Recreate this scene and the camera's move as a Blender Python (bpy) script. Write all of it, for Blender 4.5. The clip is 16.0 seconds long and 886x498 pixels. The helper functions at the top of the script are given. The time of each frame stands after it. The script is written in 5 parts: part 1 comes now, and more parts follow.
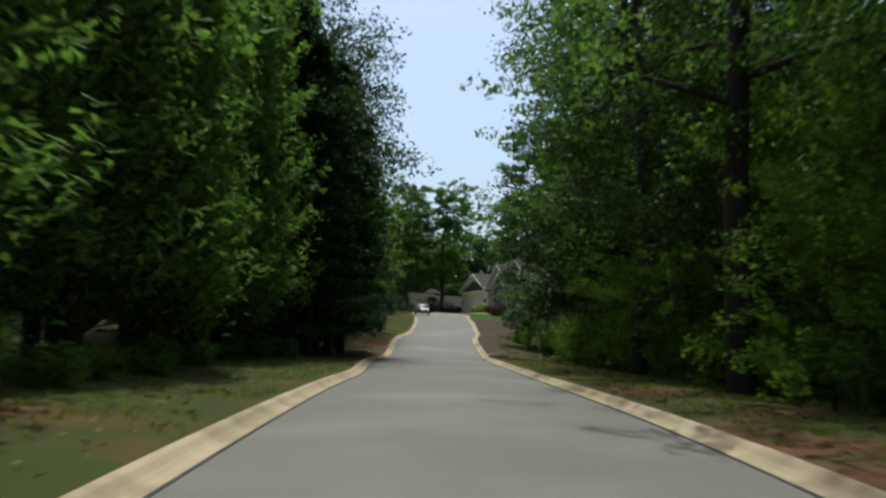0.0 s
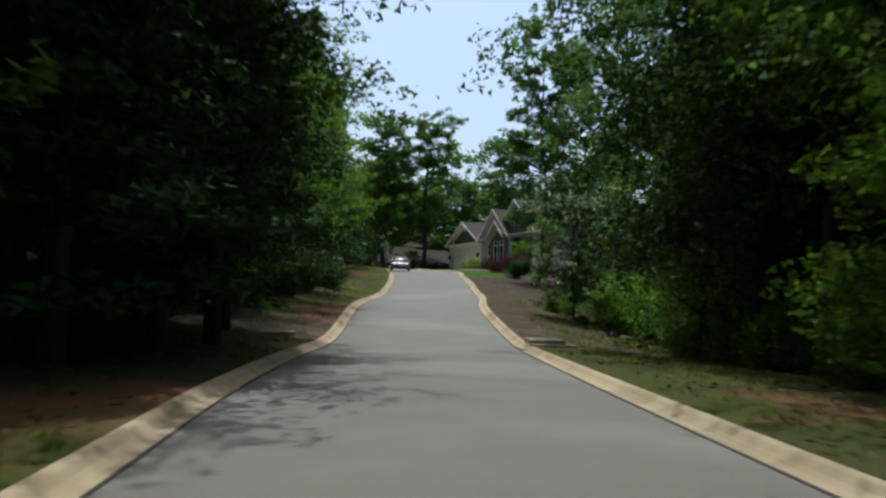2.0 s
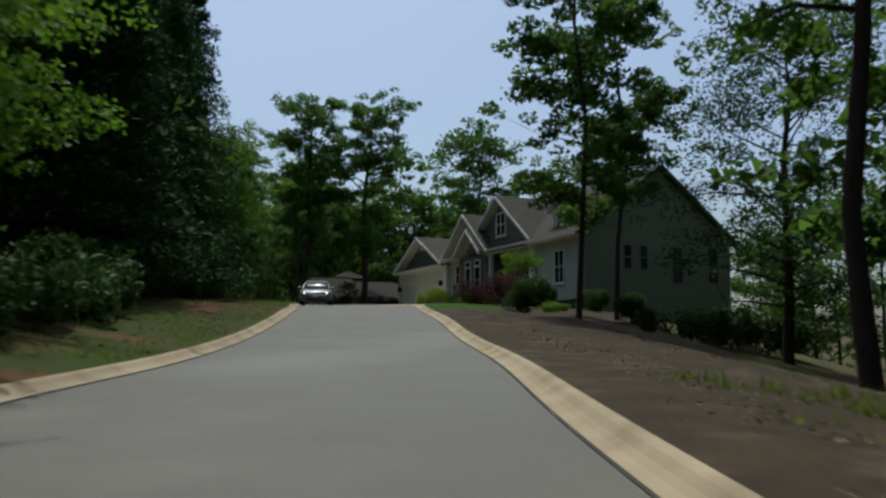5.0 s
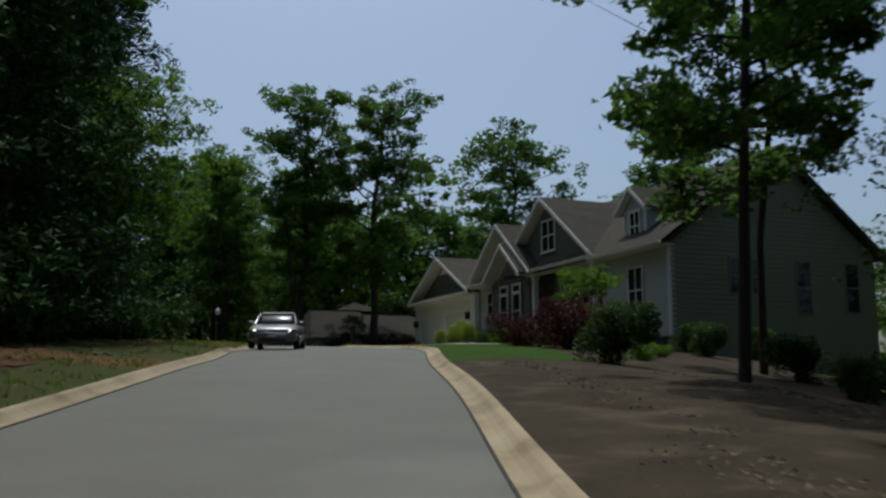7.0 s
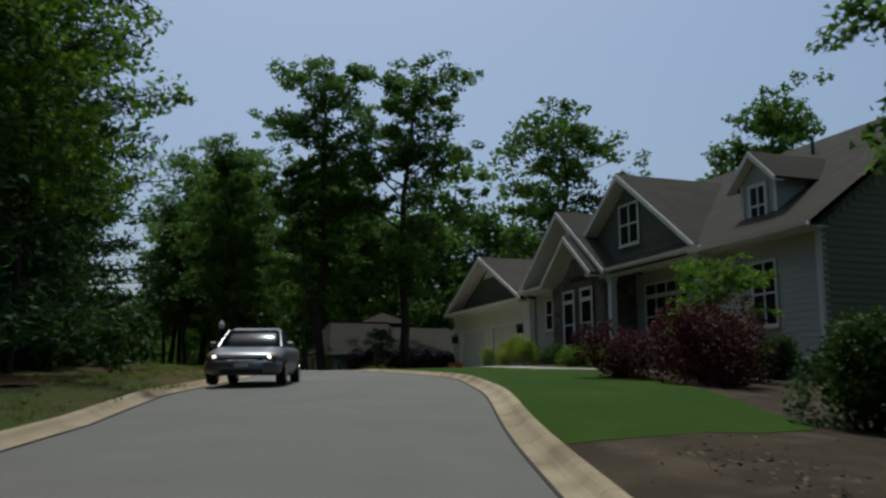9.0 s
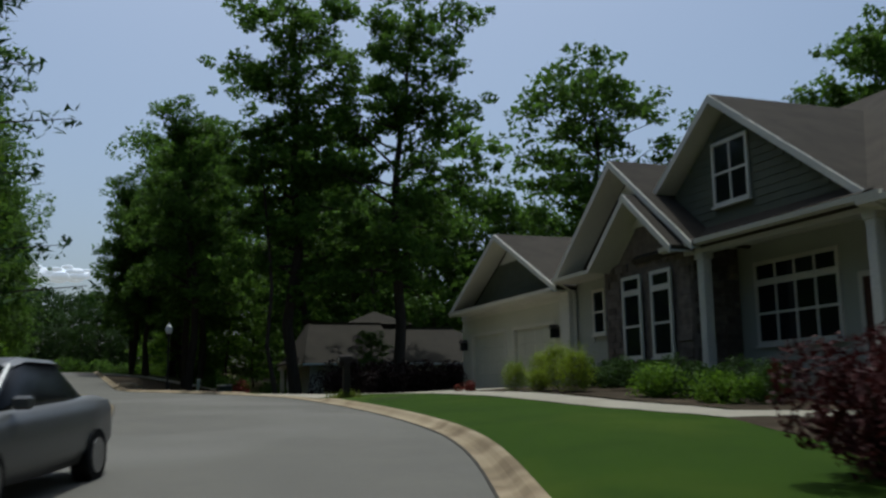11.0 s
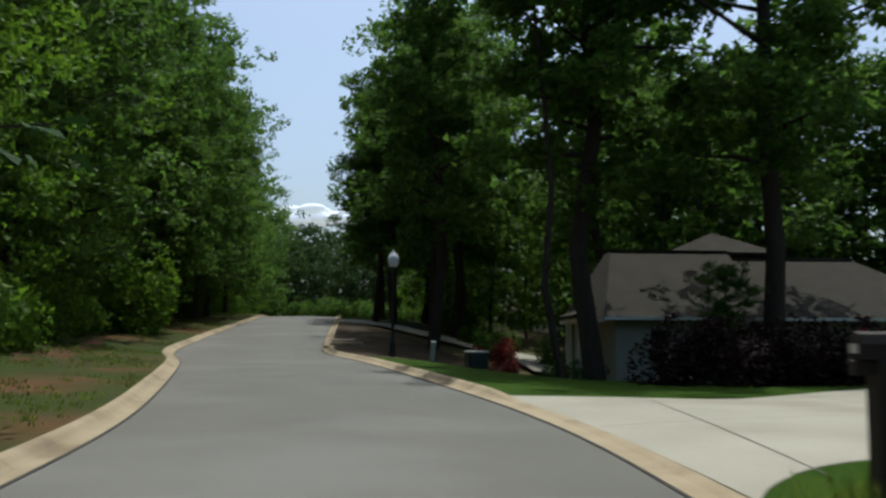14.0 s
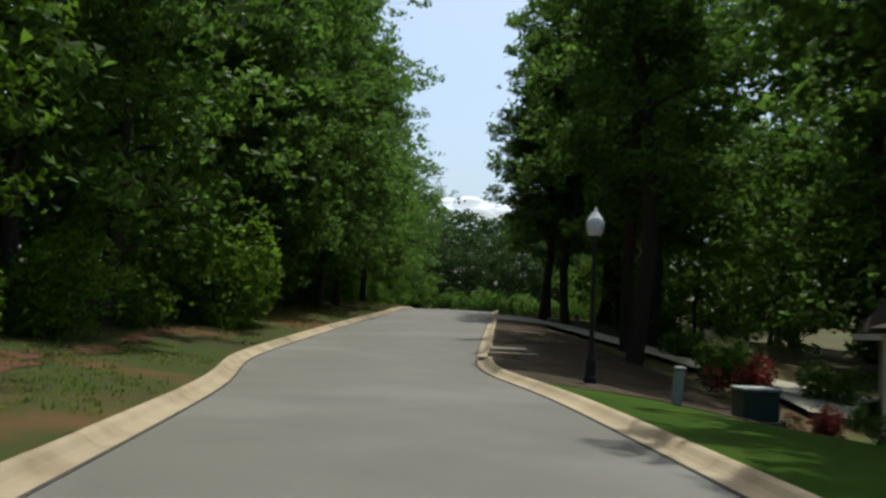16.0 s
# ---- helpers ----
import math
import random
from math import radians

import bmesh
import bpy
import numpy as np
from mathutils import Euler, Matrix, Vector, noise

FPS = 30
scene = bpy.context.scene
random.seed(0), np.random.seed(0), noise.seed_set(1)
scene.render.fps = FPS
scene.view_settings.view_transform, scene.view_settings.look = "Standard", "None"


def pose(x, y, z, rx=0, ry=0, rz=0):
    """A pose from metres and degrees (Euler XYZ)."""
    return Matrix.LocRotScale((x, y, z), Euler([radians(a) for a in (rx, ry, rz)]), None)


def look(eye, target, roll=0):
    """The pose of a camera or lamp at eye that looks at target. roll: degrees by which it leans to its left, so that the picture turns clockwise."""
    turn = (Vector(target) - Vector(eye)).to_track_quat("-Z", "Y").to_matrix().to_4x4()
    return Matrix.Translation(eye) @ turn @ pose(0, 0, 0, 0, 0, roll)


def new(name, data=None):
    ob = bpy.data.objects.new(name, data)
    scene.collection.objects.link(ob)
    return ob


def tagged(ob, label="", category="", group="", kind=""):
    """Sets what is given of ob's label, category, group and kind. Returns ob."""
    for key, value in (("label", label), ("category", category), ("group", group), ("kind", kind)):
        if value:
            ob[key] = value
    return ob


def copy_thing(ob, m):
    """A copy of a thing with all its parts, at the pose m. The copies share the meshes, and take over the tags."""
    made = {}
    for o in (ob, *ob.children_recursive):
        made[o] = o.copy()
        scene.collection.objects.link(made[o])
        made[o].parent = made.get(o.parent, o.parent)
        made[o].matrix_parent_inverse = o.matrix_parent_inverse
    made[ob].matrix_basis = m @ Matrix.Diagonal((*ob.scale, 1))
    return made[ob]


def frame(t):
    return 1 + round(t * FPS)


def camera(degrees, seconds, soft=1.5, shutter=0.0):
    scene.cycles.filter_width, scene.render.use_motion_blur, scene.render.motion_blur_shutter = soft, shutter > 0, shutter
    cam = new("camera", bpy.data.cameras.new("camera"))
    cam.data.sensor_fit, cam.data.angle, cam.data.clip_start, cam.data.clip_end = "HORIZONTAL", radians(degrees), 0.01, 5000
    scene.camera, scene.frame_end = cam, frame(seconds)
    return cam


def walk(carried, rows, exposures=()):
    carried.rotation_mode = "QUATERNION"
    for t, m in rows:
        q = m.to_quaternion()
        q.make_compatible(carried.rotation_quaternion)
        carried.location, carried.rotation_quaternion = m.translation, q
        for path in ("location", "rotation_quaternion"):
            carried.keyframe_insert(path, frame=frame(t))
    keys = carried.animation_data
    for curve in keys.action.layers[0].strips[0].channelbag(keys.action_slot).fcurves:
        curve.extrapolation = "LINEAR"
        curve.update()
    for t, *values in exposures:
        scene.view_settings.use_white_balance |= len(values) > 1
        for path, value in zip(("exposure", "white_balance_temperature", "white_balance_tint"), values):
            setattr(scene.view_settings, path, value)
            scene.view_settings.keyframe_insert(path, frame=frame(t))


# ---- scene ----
cam = camera(50.6, 16.0, soft=2.5, shutter=0.4)
PATH = [
    (0, (-48.674, -128.145, -4.271), (-48.009, -126.27, -4.069), 1.6),
    (0.5, (-46.653, -122.154, -4.09), (-45.983, -120.278, -3.908), 1.3),
    (1, (-44.766, -116.341, -3.985), (-44.082, -114.468, -3.836), 1.2),
    (1.5, (-42.862, -110.689, -3.926), (-42.165, -108.819, -3.798), 0.9),
    (2, (-40.886, -105.232, -3.914), (-40.176, -103.366, -3.794), 1.5),
    (2.5, (-39.001, -99.779, -3.902), (-38.277, -97.918, -3.787), 2.0),
    (3, (-37.145, -94.508, -3.869), (-36.401, -92.655, -3.759), 2.0),
    (3.5, (-35.181, -89.441, -3.774), (-34.411, -87.599, -3.65), 1.6),
    (4, (-33.291, -84.461, -3.692), (-32.487, -82.635, -3.545), 0.6),
    (6.5, (-23.445, -62.669, -2.586), (-22.649, -60.857, -2.297), -0.6),
    (7, (-22.37, -59.755, -2.31), (-21.622, -57.922, -2.019), -0.1),
    (7.5, (-21.452, -57.073, -2.074), (-20.747, -55.224, -1.784), 0.1),
    (8, (-20.678, -54.541, -1.832), (-20.001, -52.683, -1.531), 0.3),
    (8.5, (-19.874, -52.047, -1.596), (-19.203, -50.188, -1.289), 0.4),
    (9, (-18.933, -49.586, -1.372), (-18.25, -47.733, -1.059), -0.3),
    (11.5, (-13.409, -34.621, 0.055), (-12.759, -32.753, 0.356), -1.5),
    (12, (-12.644, -31.504, 0.266), (-12.089, -29.601, 0.533), -1.4),
    (12.5, (-12.205, -28.364, 0.418), (-11.763, -26.428, 0.651), -1.5),
    (13, (-12.011, -25.061, 0.63), (-11.685, -23.098, 0.832), -1.2),
    (13.5, (-11.574, -21.84, 0.747), (-11.38, -19.858, 0.934), -0.3),
    (14, (-11.476, -18.944, 0.827), (-11.372, -16.955, 1.012), 0.3),
    (14.5, (-11.525, -16.006, 0.918), (-11.501, -14.014, 1.097), 1.3),
    (15, (-11.721, -13.052, 0.991), (-11.776, -11.061, 1.171), 2.0),
    (15.5, (-11.985, -10.178, 1.035), (-12.126, -8.191, 1.209), 2.4),
    (16, (-12.402, -7.259, 1.11), (-12.626, -5.279, 1.276), 2.7),
]
EXPOSURE = [(0, 0.42, 5950, 3), (1.5, 0.46, 5850, 4), (2.5, 0.40, 5850, 3), (3.5, 0.20, 5900, 3), (4, 0.12, 5850, 2), (6.5, -0.32, 5800, 3), (9, -0.4, 5750, 3), (12.5, -0.16, 5800, 3), (14.5, 0.34, 5900, 3), (16, 0.48, 6100, 3)]
walk(cam, [(t, look(eye, target, roll)) for t, eye, target, roll in PATH], EXPOSURE)

# ---- world, sun ----
SUN_AZ, SUN_EL = 12.0, 68.0          # degrees from +y towards +x, and above the horizon
world = bpy.data.worlds.new("sky")
scene.world = world
world.use_nodes = True
wn = world.node_tree
sky = wn.nodes.new("ShaderNodeTexSky")
sky.sky_type, sky.sun_disc = "NISHITA", False
sky.sun_elevation, sky.sun_rotation = radians(SUN_EL), radians(SUN_AZ)
sky.altitude, sky.air_density, sky.dust_density, sky.ozone_density = 200.0, 1.0, 5.0, 1.2
wn.links.new(sky.outputs[0], wn.nodes["Background"].inputs[0])
wn.nodes["Background"].inputs[1].default_value = 0.125
sun = new("sun", bpy.data.lights.new("sun", "SUN"))
sun.data.energy, sun.data.angle, sun.data.color = 3.1, radians(0.6), (1.0, 0.96, 0.89)
az, el = radians(SUN_AZ), radians(SUN_EL)
sun.matrix_world = look((math.sin(az) * math.cos(el) * 100, math.cos(az) * math.cos(el) * 100, math.sin(el) * 100), (0, 0, 0))

# ---- materials ----
def mat(name, col, rough=0.8, col2=None, scale=6.0, fine=60.0, bump=0.2, metal=0.0, trans=0.0, island=0.0, obj=0.0, detail=6.0, dirt=None, dirt_scale=0.6, stretch=(1, 1, 1)):
    """Two scales of variation between col and col2, optional dirt patches, bump, and per-piece variation."""
    m = bpy.data.materials.new(name)
    m.use_nodes = True
    nt = m.node_tree
    N, L = nt.nodes, nt.links
    b = N["Principled BSDF"]
    b.inputs["Roughness"].default_value, b.inputs["Metallic"].default_value = rough, metal
    b.inputs["Specular IOR Level"].default_value = 0.12 if trans else 0.08 if rough >= 0.9 else 0.35
    col2 = col2 or tuple(c * 0.75 for c in col)
    tc = N.new("ShaderNodeTexCoord")
    mp = N.new("ShaderNodeMapping")
    mp.inputs["Scale"].default_value = stretch
    L.new(tc.outputs["Object"], mp.inputs[0])
    def nz(sc, det):
        n = N.new("ShaderNodeTexNoise")
        n.inputs["Scale"].default_value, n.inputs["Detail"].default_value = sc, det
        L.new(mp.outputs[0], n.inputs["Vector"])
        return n
    def mix(fac, a, c):
        x = N.new("ShaderNodeMix")
        x.data_type = "RGBA"
        for sock, v in ((x.inputs[0], fac), (x.inputs[6], a), (x.inputs[7], c)):
            if hasattr(v, "links"):
                L.new(v, sock)
            else:
                sock.default_value = v if isinstance(v, float) else (*v, 1)
        return x.outputs[2]
    def ramp(v, lo, hi):
        r = N.new("ShaderNodeMapRange")
        r.inputs[1].default_value, r.inputs[2].default_value = lo, hi
        L.new(v, r.inputs[0])
        return r.outputs[0]
    n1, n2 = nz(scale, detail), nz(fine, 3.0)
    c = mix(ramp(n1.outputs[0], 0.3, 0.7), col, col2)
    c = mix(ramp(n2.outputs[0], 0.35, 0.75), c, mix(0.35, c, tuple(k * 0.45 for k in col2)))
    if dirt:
        n3 = nz(dirt_scale, 5.0)
        c = mix(ramp(n3.outputs[0], 0.52, 0.68), c, dirt)
    if island or obj:
        src = N.new("ShaderNodeNewGeometry").outputs["Random Per Island"] if island else N.new("ShaderNodeObjectInfo").outputs["Random"]
        hs = N.new("ShaderNodeHueSaturation")
        r = N.new("ShaderNodeMapRange")
        k = island or obj
        r.inputs[3].default_value, r.inputs[4].default_value = 1 - k, 1 + k
        L.new(src, r.inputs[0])
        L.new(r.outputs[0], hs.inputs["Value"])
        L.new(c, hs.inputs["Color"])
        c = hs.outputs[0]
    L.new(c, b.inputs["Base Color"])
    if bump:
        bp = N.new("ShaderNodeBump")
        bp.inputs["Strength"].default_value, bp.inputs["Distance"].default_value = bump, 0.02
        L.new(n2.outputs[0], bp.inputs["Height"])
        L.new(bp.outputs[0], b.inputs["Normal"])
    if trans:
        t = N.new("ShaderNodeBsdfTranslucent")
        L.new(c, t.inputs[0])
        ms = N.new("ShaderNodeMixShader")
        ms.inputs[0].default_value = trans
        L.new(b.outputs[0], ms.inputs[1])
        L.new(t.outputs[0], ms.inputs[2])
        L.new(ms.outputs[0], N["Material Output"].inputs[0])
    return m

ASPHALT = mat("asphalt", (0.122, 0.114, 0.090), 0.78, (0.102, 0.095, 0.076), 0.7, 160, 0.35, dirt=(0.140, 0.132, 0.110), dirt_scale=0.22)
CONCRETE = mat("kerb_concrete", (0.38, 0.31, 0.205), 0.9, (0.30, 0.235, 0.145), 1.5, 90, 0.3, dirt=(0.19, 0.145, 0.09), dirt_scale=0.8, obj=0.12)
DRIVE = mat("drive_concrete", (0.38, 0.35, 0.275), 0.9, (0.32, 0.295, 0.23), 0.7, 90, 0.2, dirt=(0.28, 0.25, 0.19), dirt_scale=0.5)
SOIL = mat("woodland_floor", (0.11, 0.075, 0.04), 0.95, (0.05, 0.055, 0.02), 0.5, 25, 0.6, dirt=(0.06, 0.075, 0.022), dirt_scale=0.3)
LAWN = mat("mown_lawn", (0.034, 0.070, 0.003), 0.95, (0.025, 0.054, 0.003), 0.7, 120, 0.6, dirt=(0.045, 0.074, 0.005), dirt_scale=0.4)
VERGE = mat("rough_verge", (0.036, 0.057, 0.009), 0.95, (0.049, 0.046, 0.016), 0.8, 45, 0.9, dirt=(0.11, 0.052, 0.026), dirt_scale=0.28)
MULCH = mat("bark_mulch", (0.060, 0.045, 0.027), 0.95, (0.038, 0.029, 0.018), 1.3, 45, 0.9, dirt=(0.080, 0.060, 0.040), dirt_scale=1.2)
CLAY = mat("red_clay", (0.120, 0.052, 0.027), 0.95, (0.070, 0.042, 0.024), 1.5, 40, 0.7)
BARK = mat("bark", (0.075, 0.06, 0.045), 0.95, (0.045, 0.036, 0.028), 3, 30, 0.8, stretch=(4, 4, 0.7))
LEAF = mat("oak_leaves", (0.104, 0.186, 0.026), 0.55, (0.074, 0.142, 0.020), 0.5, 3, 0, trans=0.55, island=0.4)
# LEAF with shade mixed into its colour; dark evergreen shrubs share it
LEAF_SHADY = mat("dark_shade_leaves", (0.050, 0.094, 0.016), 0.6, (0.034, 0.070, 0.012), 0.5, 3, 0, trans=0.3, island=0.35)
LEAF_BRIGHT = mat("maple_leaves", (0.13, 0.225, 0.016), 0.6, (0.09, 0.178, 0.014), 0.6, 3, 0, trans=0.5, island=0.35)
LEAF_CYPRESS = mat("cypress_sprays", (0.138, 0.245, 0.033), 0.75, (0.092, 0.176, 0.026), 0.4, 3, 0, trans=0.5, island=0.3)
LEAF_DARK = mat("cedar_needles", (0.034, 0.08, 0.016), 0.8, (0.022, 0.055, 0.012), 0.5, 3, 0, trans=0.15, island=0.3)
RED_LEAF = mat("red_barberry_leaves", (0.082, 0.018, 0.017), 0.65, (0.048, 0.013, 0.012), 1.0, 6, 0, trans=0.2, island=0.25)
YELLOW_LEAF = mat("golden_cypress_leaves", (0.27, 0.34, 0.02), 0.6, (0.17, 0.25, 0.016), 1.5, 6, 0, trans=0.45, island=0.35)
SIDING = mat("grey_green_siding", (0.185, 0.188, 0.105), 0.75, (0.168, 0.172, 0.095), 1.0, 40, 0.05)
SIDING_DARK = mat("sage_shingle", (0.120, 0.128, 0.085), 0.8, (0.096, 0.104, 0.070), 2.0, 40, 0.15)
WHITE = mat("white_trim_paint", (0.68, 0.66, 0.57), 0.5, (0.62, 0.60, 0.52), 1.0, 30, 0.03)
ROOF = mat("brown_shingle_roof", (0.072, 0.062, 0.048), 0.95, (0.054, 0.047, 0.037), 1.5, 60, 0.5)
STONE = mat("stacked_stone", (0.20, 0.165, 0.135), 0.9, (0.11, 0.095, 0.08), 5.0, 40, 0.5, obj=0.35)
WHITE_WALL = mat("pale_garage_paint", (0.62, 0.61, 0.50), 0.6, (0.57, 0.56, 0.46), 1.0, 30, 0.05)
SIDING_PALE = mat("pale_grey_siding", (0.42, 0.43, 0.355), 0.7, (0.38, 0.39, 0.325), 1.0, 40, 0.05)
CREAM = mat("cream_siding", (0.34, 0.33, 0.26), 0.7, (0.31, 0.30, 0.235), 1.0, 40, 0.05)
ROOF_GREY = mat("grey_shingle_roof", (0.058, 0.051, 0.040), 0.95, (0.046, 0.041, 0.033), 1.5, 60, 0.5)
DOOR = mat("stained_door", (0.09, 0.035, 0.025), 0.5, (0.06, 0.025, 0.02), 2, 30, 0.1, stretch=(1, 1, 0.2))
BLOCK = mat("dark_foundation", (0.05, 0.052, 0.05), 0.9, (0.04, 0.04, 0.04), 2, 30, 0.3)
GLASS = mat("window_glass", (0.012, 0.014, 0.016), 0.06, (0.012, 0.014, 0.016), 1, 1, 0)
PURPLE_LEAF = mat("purple_shrub_leaves", (0.030, 0.014, 0.014), 0.7, (0.018, 0.012, 0.010), 1.0, 6, 0, trans=0.2, island=0.35)
AZALEA_LEAF = mat("azalea_flowers", (0.30, 0.02, 0.03), 0.7, (0.06, 0.06, 0.02), 2.2, 8, 0, trans=0.25, island=0.35)
GLOBE = mat("white_glass_globe", (0.75, 0.76, 0.76), 0.25, (0.7, 0.7, 0.7), 3, 20, 0)
DARKWOOD = mat("dark_stained_wood", (0.035, 0.024, 0.017), 0.8, (0.025, 0.018, 0.013), 3, 30, 0.3, stretch=(4, 4, 0.5))
RED_PAINT = mat("red_flag_paint", (0.35, 0.02, 0.02), 0.5)
SLAB = mat("worn_slab_concrete", (0.30, 0.26, 0.20), 0.9, (0.22, 0.19, 0.145), 2.0, 60, 0.4, dirt=(0.13, 0.11, 0.08), dirt_scale=1.5)
IRON = mat("cast_iron", (0.10, 0.085, 0.07), 0.7, (0.07, 0.06, 0.05), 6, 60, 0.5)
PEDESTAL = mat("pale_green_plastic", (0.28, 0.30, 0.27), 0.6, (0.24, 0.26, 0.23), 3, 30, 0.05)
GREEN_PAINT = mat("dark_green_paint", (0.018, 0.035, 0.022), 0.5, (0.014, 0.028, 0.018), 3, 30, 0.05)
STONE_GREY = mat("boulder_stone", (0.115, 0.095, 0.068), 0.9, (0.060, 0.052, 0.040), 3.0, 30, 0.7)
CARPAINT = mat("silver_car_paint", (0.16, 0.165, 0.165), 0.35, (0.15, 0.152, 0.152), 2, 50, 0, metal=0.5)
BUMPER = mat("dark_car_plastic", (0.03, 0.03, 0.03), 0.5)
RUBBER = mat("tyre_rubber", (0.018, 0.018, 0.018), 0.9)
RIM = mat("alloy_rim", (0.35, 0.35, 0.35), 0.35, metal=0.8)
DARKSOIL = mat("dark_bare_soil", (0.034, 0.034, 0.018), 0.95, (0.030, 0.052, 0.012), 4.0, 40, 0.6)
GRASS = mat("grass_blades", (0.13, 0.20, 0.02), 0.8, (0.15, 0.16, 0.035), 1.0, 6, 0, trans=0.5, island=0.35)
CHIPS = mat("bark_chips", (0.20, 0.155, 0.105), 0.95, (0.11, 0.085, 0.055), 2.0, 30, 0.3, island=0.55)
LITTER = mat("dry_leaf_litter", (0.17, 0.105, 0.05), 0.95, (0.10, 0.065, 0.03), 2.0, 30, 0.2, island=0.5)
CARGLASS = mat("tinted_car_glass", (0.01, 0.012, 0.013), 0.25, (0.01, 0.012, 0.013), 1, 1, 0)
CARGLASS.node_tree.nodes["Principled BSDF"].inputs["Specular IOR Level"].default_value = 0.15
CHROME = mat("chrome_strip", (0.55, 0.55, 0.55), 0.2, metal=1.0)
AMBER = mat("amber_lamp_glass", (0.28, 0.09, 0.03), 0.25)
HEADLAMP = bpy.data.materials.new("lit_headlamp")
HEADLAMP.use_nodes = True
hb = HEADLAMP.node_tree.nodes["Principled BSDF"]
hb.inputs["Base Color"].default_value = (0.9, 0.85, 0.75, 1)
hb.inputs["Emission Color"].default_value, hb.inputs["Emission Strength"].default_value = (1.0, 0.86, 0.62, 1), 2.5
BLACK = mat("black_metal", (0.012, 0.012, 0.012), 0.4, (0.015, 0.015, 0.015), 3, 30, 0)

# ---- mesh helpers ----
def link(name, me, material, parent=None, label="", m=None):
    ob = new(name, me)
    if material and not me.materials:
        me.materials.append(material)
    if m is not None:
        ob.matrix_basis = m
    if parent:
        ob.parent = parent
    if label:
        ob["label"] = label
    return ob

def part(name, bm, material, parent=None, label="", smooth=False):
    me = bpy.data.meshes.new(name)
    bm.to_mesh(me)
    bm.free()
    if smooth:
        me.polygons.foreach_set("use_smooth", [True] * len(me.polygons))
    return link(name, me, material, parent, label)

def pydata(name, verts, faces):
    me = bpy.data.meshes.new(name)
    me.from_pydata([tuple(map(float, v)) for v in verts], [], faces)
    me.update()
    return me

def thing(name, label, category, m=None, group="", kind=""):
    ob = new(name)
    if m is not None:
        ob.matrix_basis = m
    return tagged(ob, label, category, group, kind)

def box(bm, x0, x1, y0, y1, z0, z1, bevel=0.0):
    r = bmesh.ops.create_cube(bm, size=1.0, matrix=Matrix.Translation(((x0 + x1) / 2, (y0 + y1) / 2, (z0 + z1) / 2)) @ Matrix.Diagonal((abs(x1 - x0), abs(y1 - y0), abs(z1 - z0), 1)))
    if bevel:
        es = {e for v in r["verts"] for e in v.link_edges}
        bmesh.ops.bevel(bm, geom=list(es), offset=bevel, segments=1, affect="EDGES")
    return bm

def boxes(*specs, bevel=0.0):
    bm = bmesh.new()
    for s in specs:
        box(bm, *s, bevel=bevel)
    return bm

def prism(bm, pts, axis, a, b):
    """A polygon of (u, v) pairs pushed out along an axis from a to b."""
    def at(u, v, w):
        return {"x": (w, u, v), "y": (u, w, v), "z": (u, v, w)}[axis]
    lo, hi = [bm.verts.new(at(u, v, a)) for u, v in pts], [bm.verts.new(at(u, v, b)) for u, v in pts]
    bm.faces.new(lo), bm.faces.new(hi[::-1])
    for i in range(len(pts)):
        j = (i + 1) % len(pts)
        bm.faces.new((lo[i], hi[i], hi[j], lo[j]))
    bmesh.ops.recalc_face_normals(bm, faces=bm.faces)
    return bm

def slab(bm, corners, thick):
    """A flat plate with the given top corners, thick metres deep against its normal."""
    c = [Vector(p) for p in corners]
    n = (c[1] - c[0]).cross(c[2] - c[0]).normalized()
    if n.z < 0:
        n = -n
    top, bot = [bm.verts.new(p) for p in c], [bm.verts.new(p - n * thick) for p in c]
    bm.faces.new(top), bm.faces.new(bot[::-1])
    for i in range(len(c)):
        j = (i + 1) % len(c)
        bm.faces.new((top[i], bot[i], bot[j], top[j]))
    bmesh.ops.recalc_face_normals(bm, faces=bm.faces)
    return bm

def tube(bm, pts, radii, sides=8):
    """A tapered tube through points."""
    rings = []
    for i, p in enumerate(pts):
        p = Vector(p)
        d = (Vector(pts[min(i + 1, len(pts) - 1)]) - Vector(pts[max(i - 1, 0)])).normalized()
        a = d.orthogonal().normalized() if abs(d.z) < 0.95 else Vector((1, 0, 0))
        a = (a - d * a.dot(d)).normalized()
        c = d.cross(a)
        rings.append([bm.verts.new(p + (a * math.cos(k * math.tau / sides) + c * math.sin(k * math.tau / sides)) * radii[i]) for k in range(sides)])
    for r, q in zip(rings, rings[1:]):
        for k in range(sides):
            bm.faces.new((r[k], r[(k + 1) % sides], q[(k + 1) % sides], q[k]))
    bm.faces.new(rings[-1])
    bm.faces.new(rings[0][::-1])
    return bm

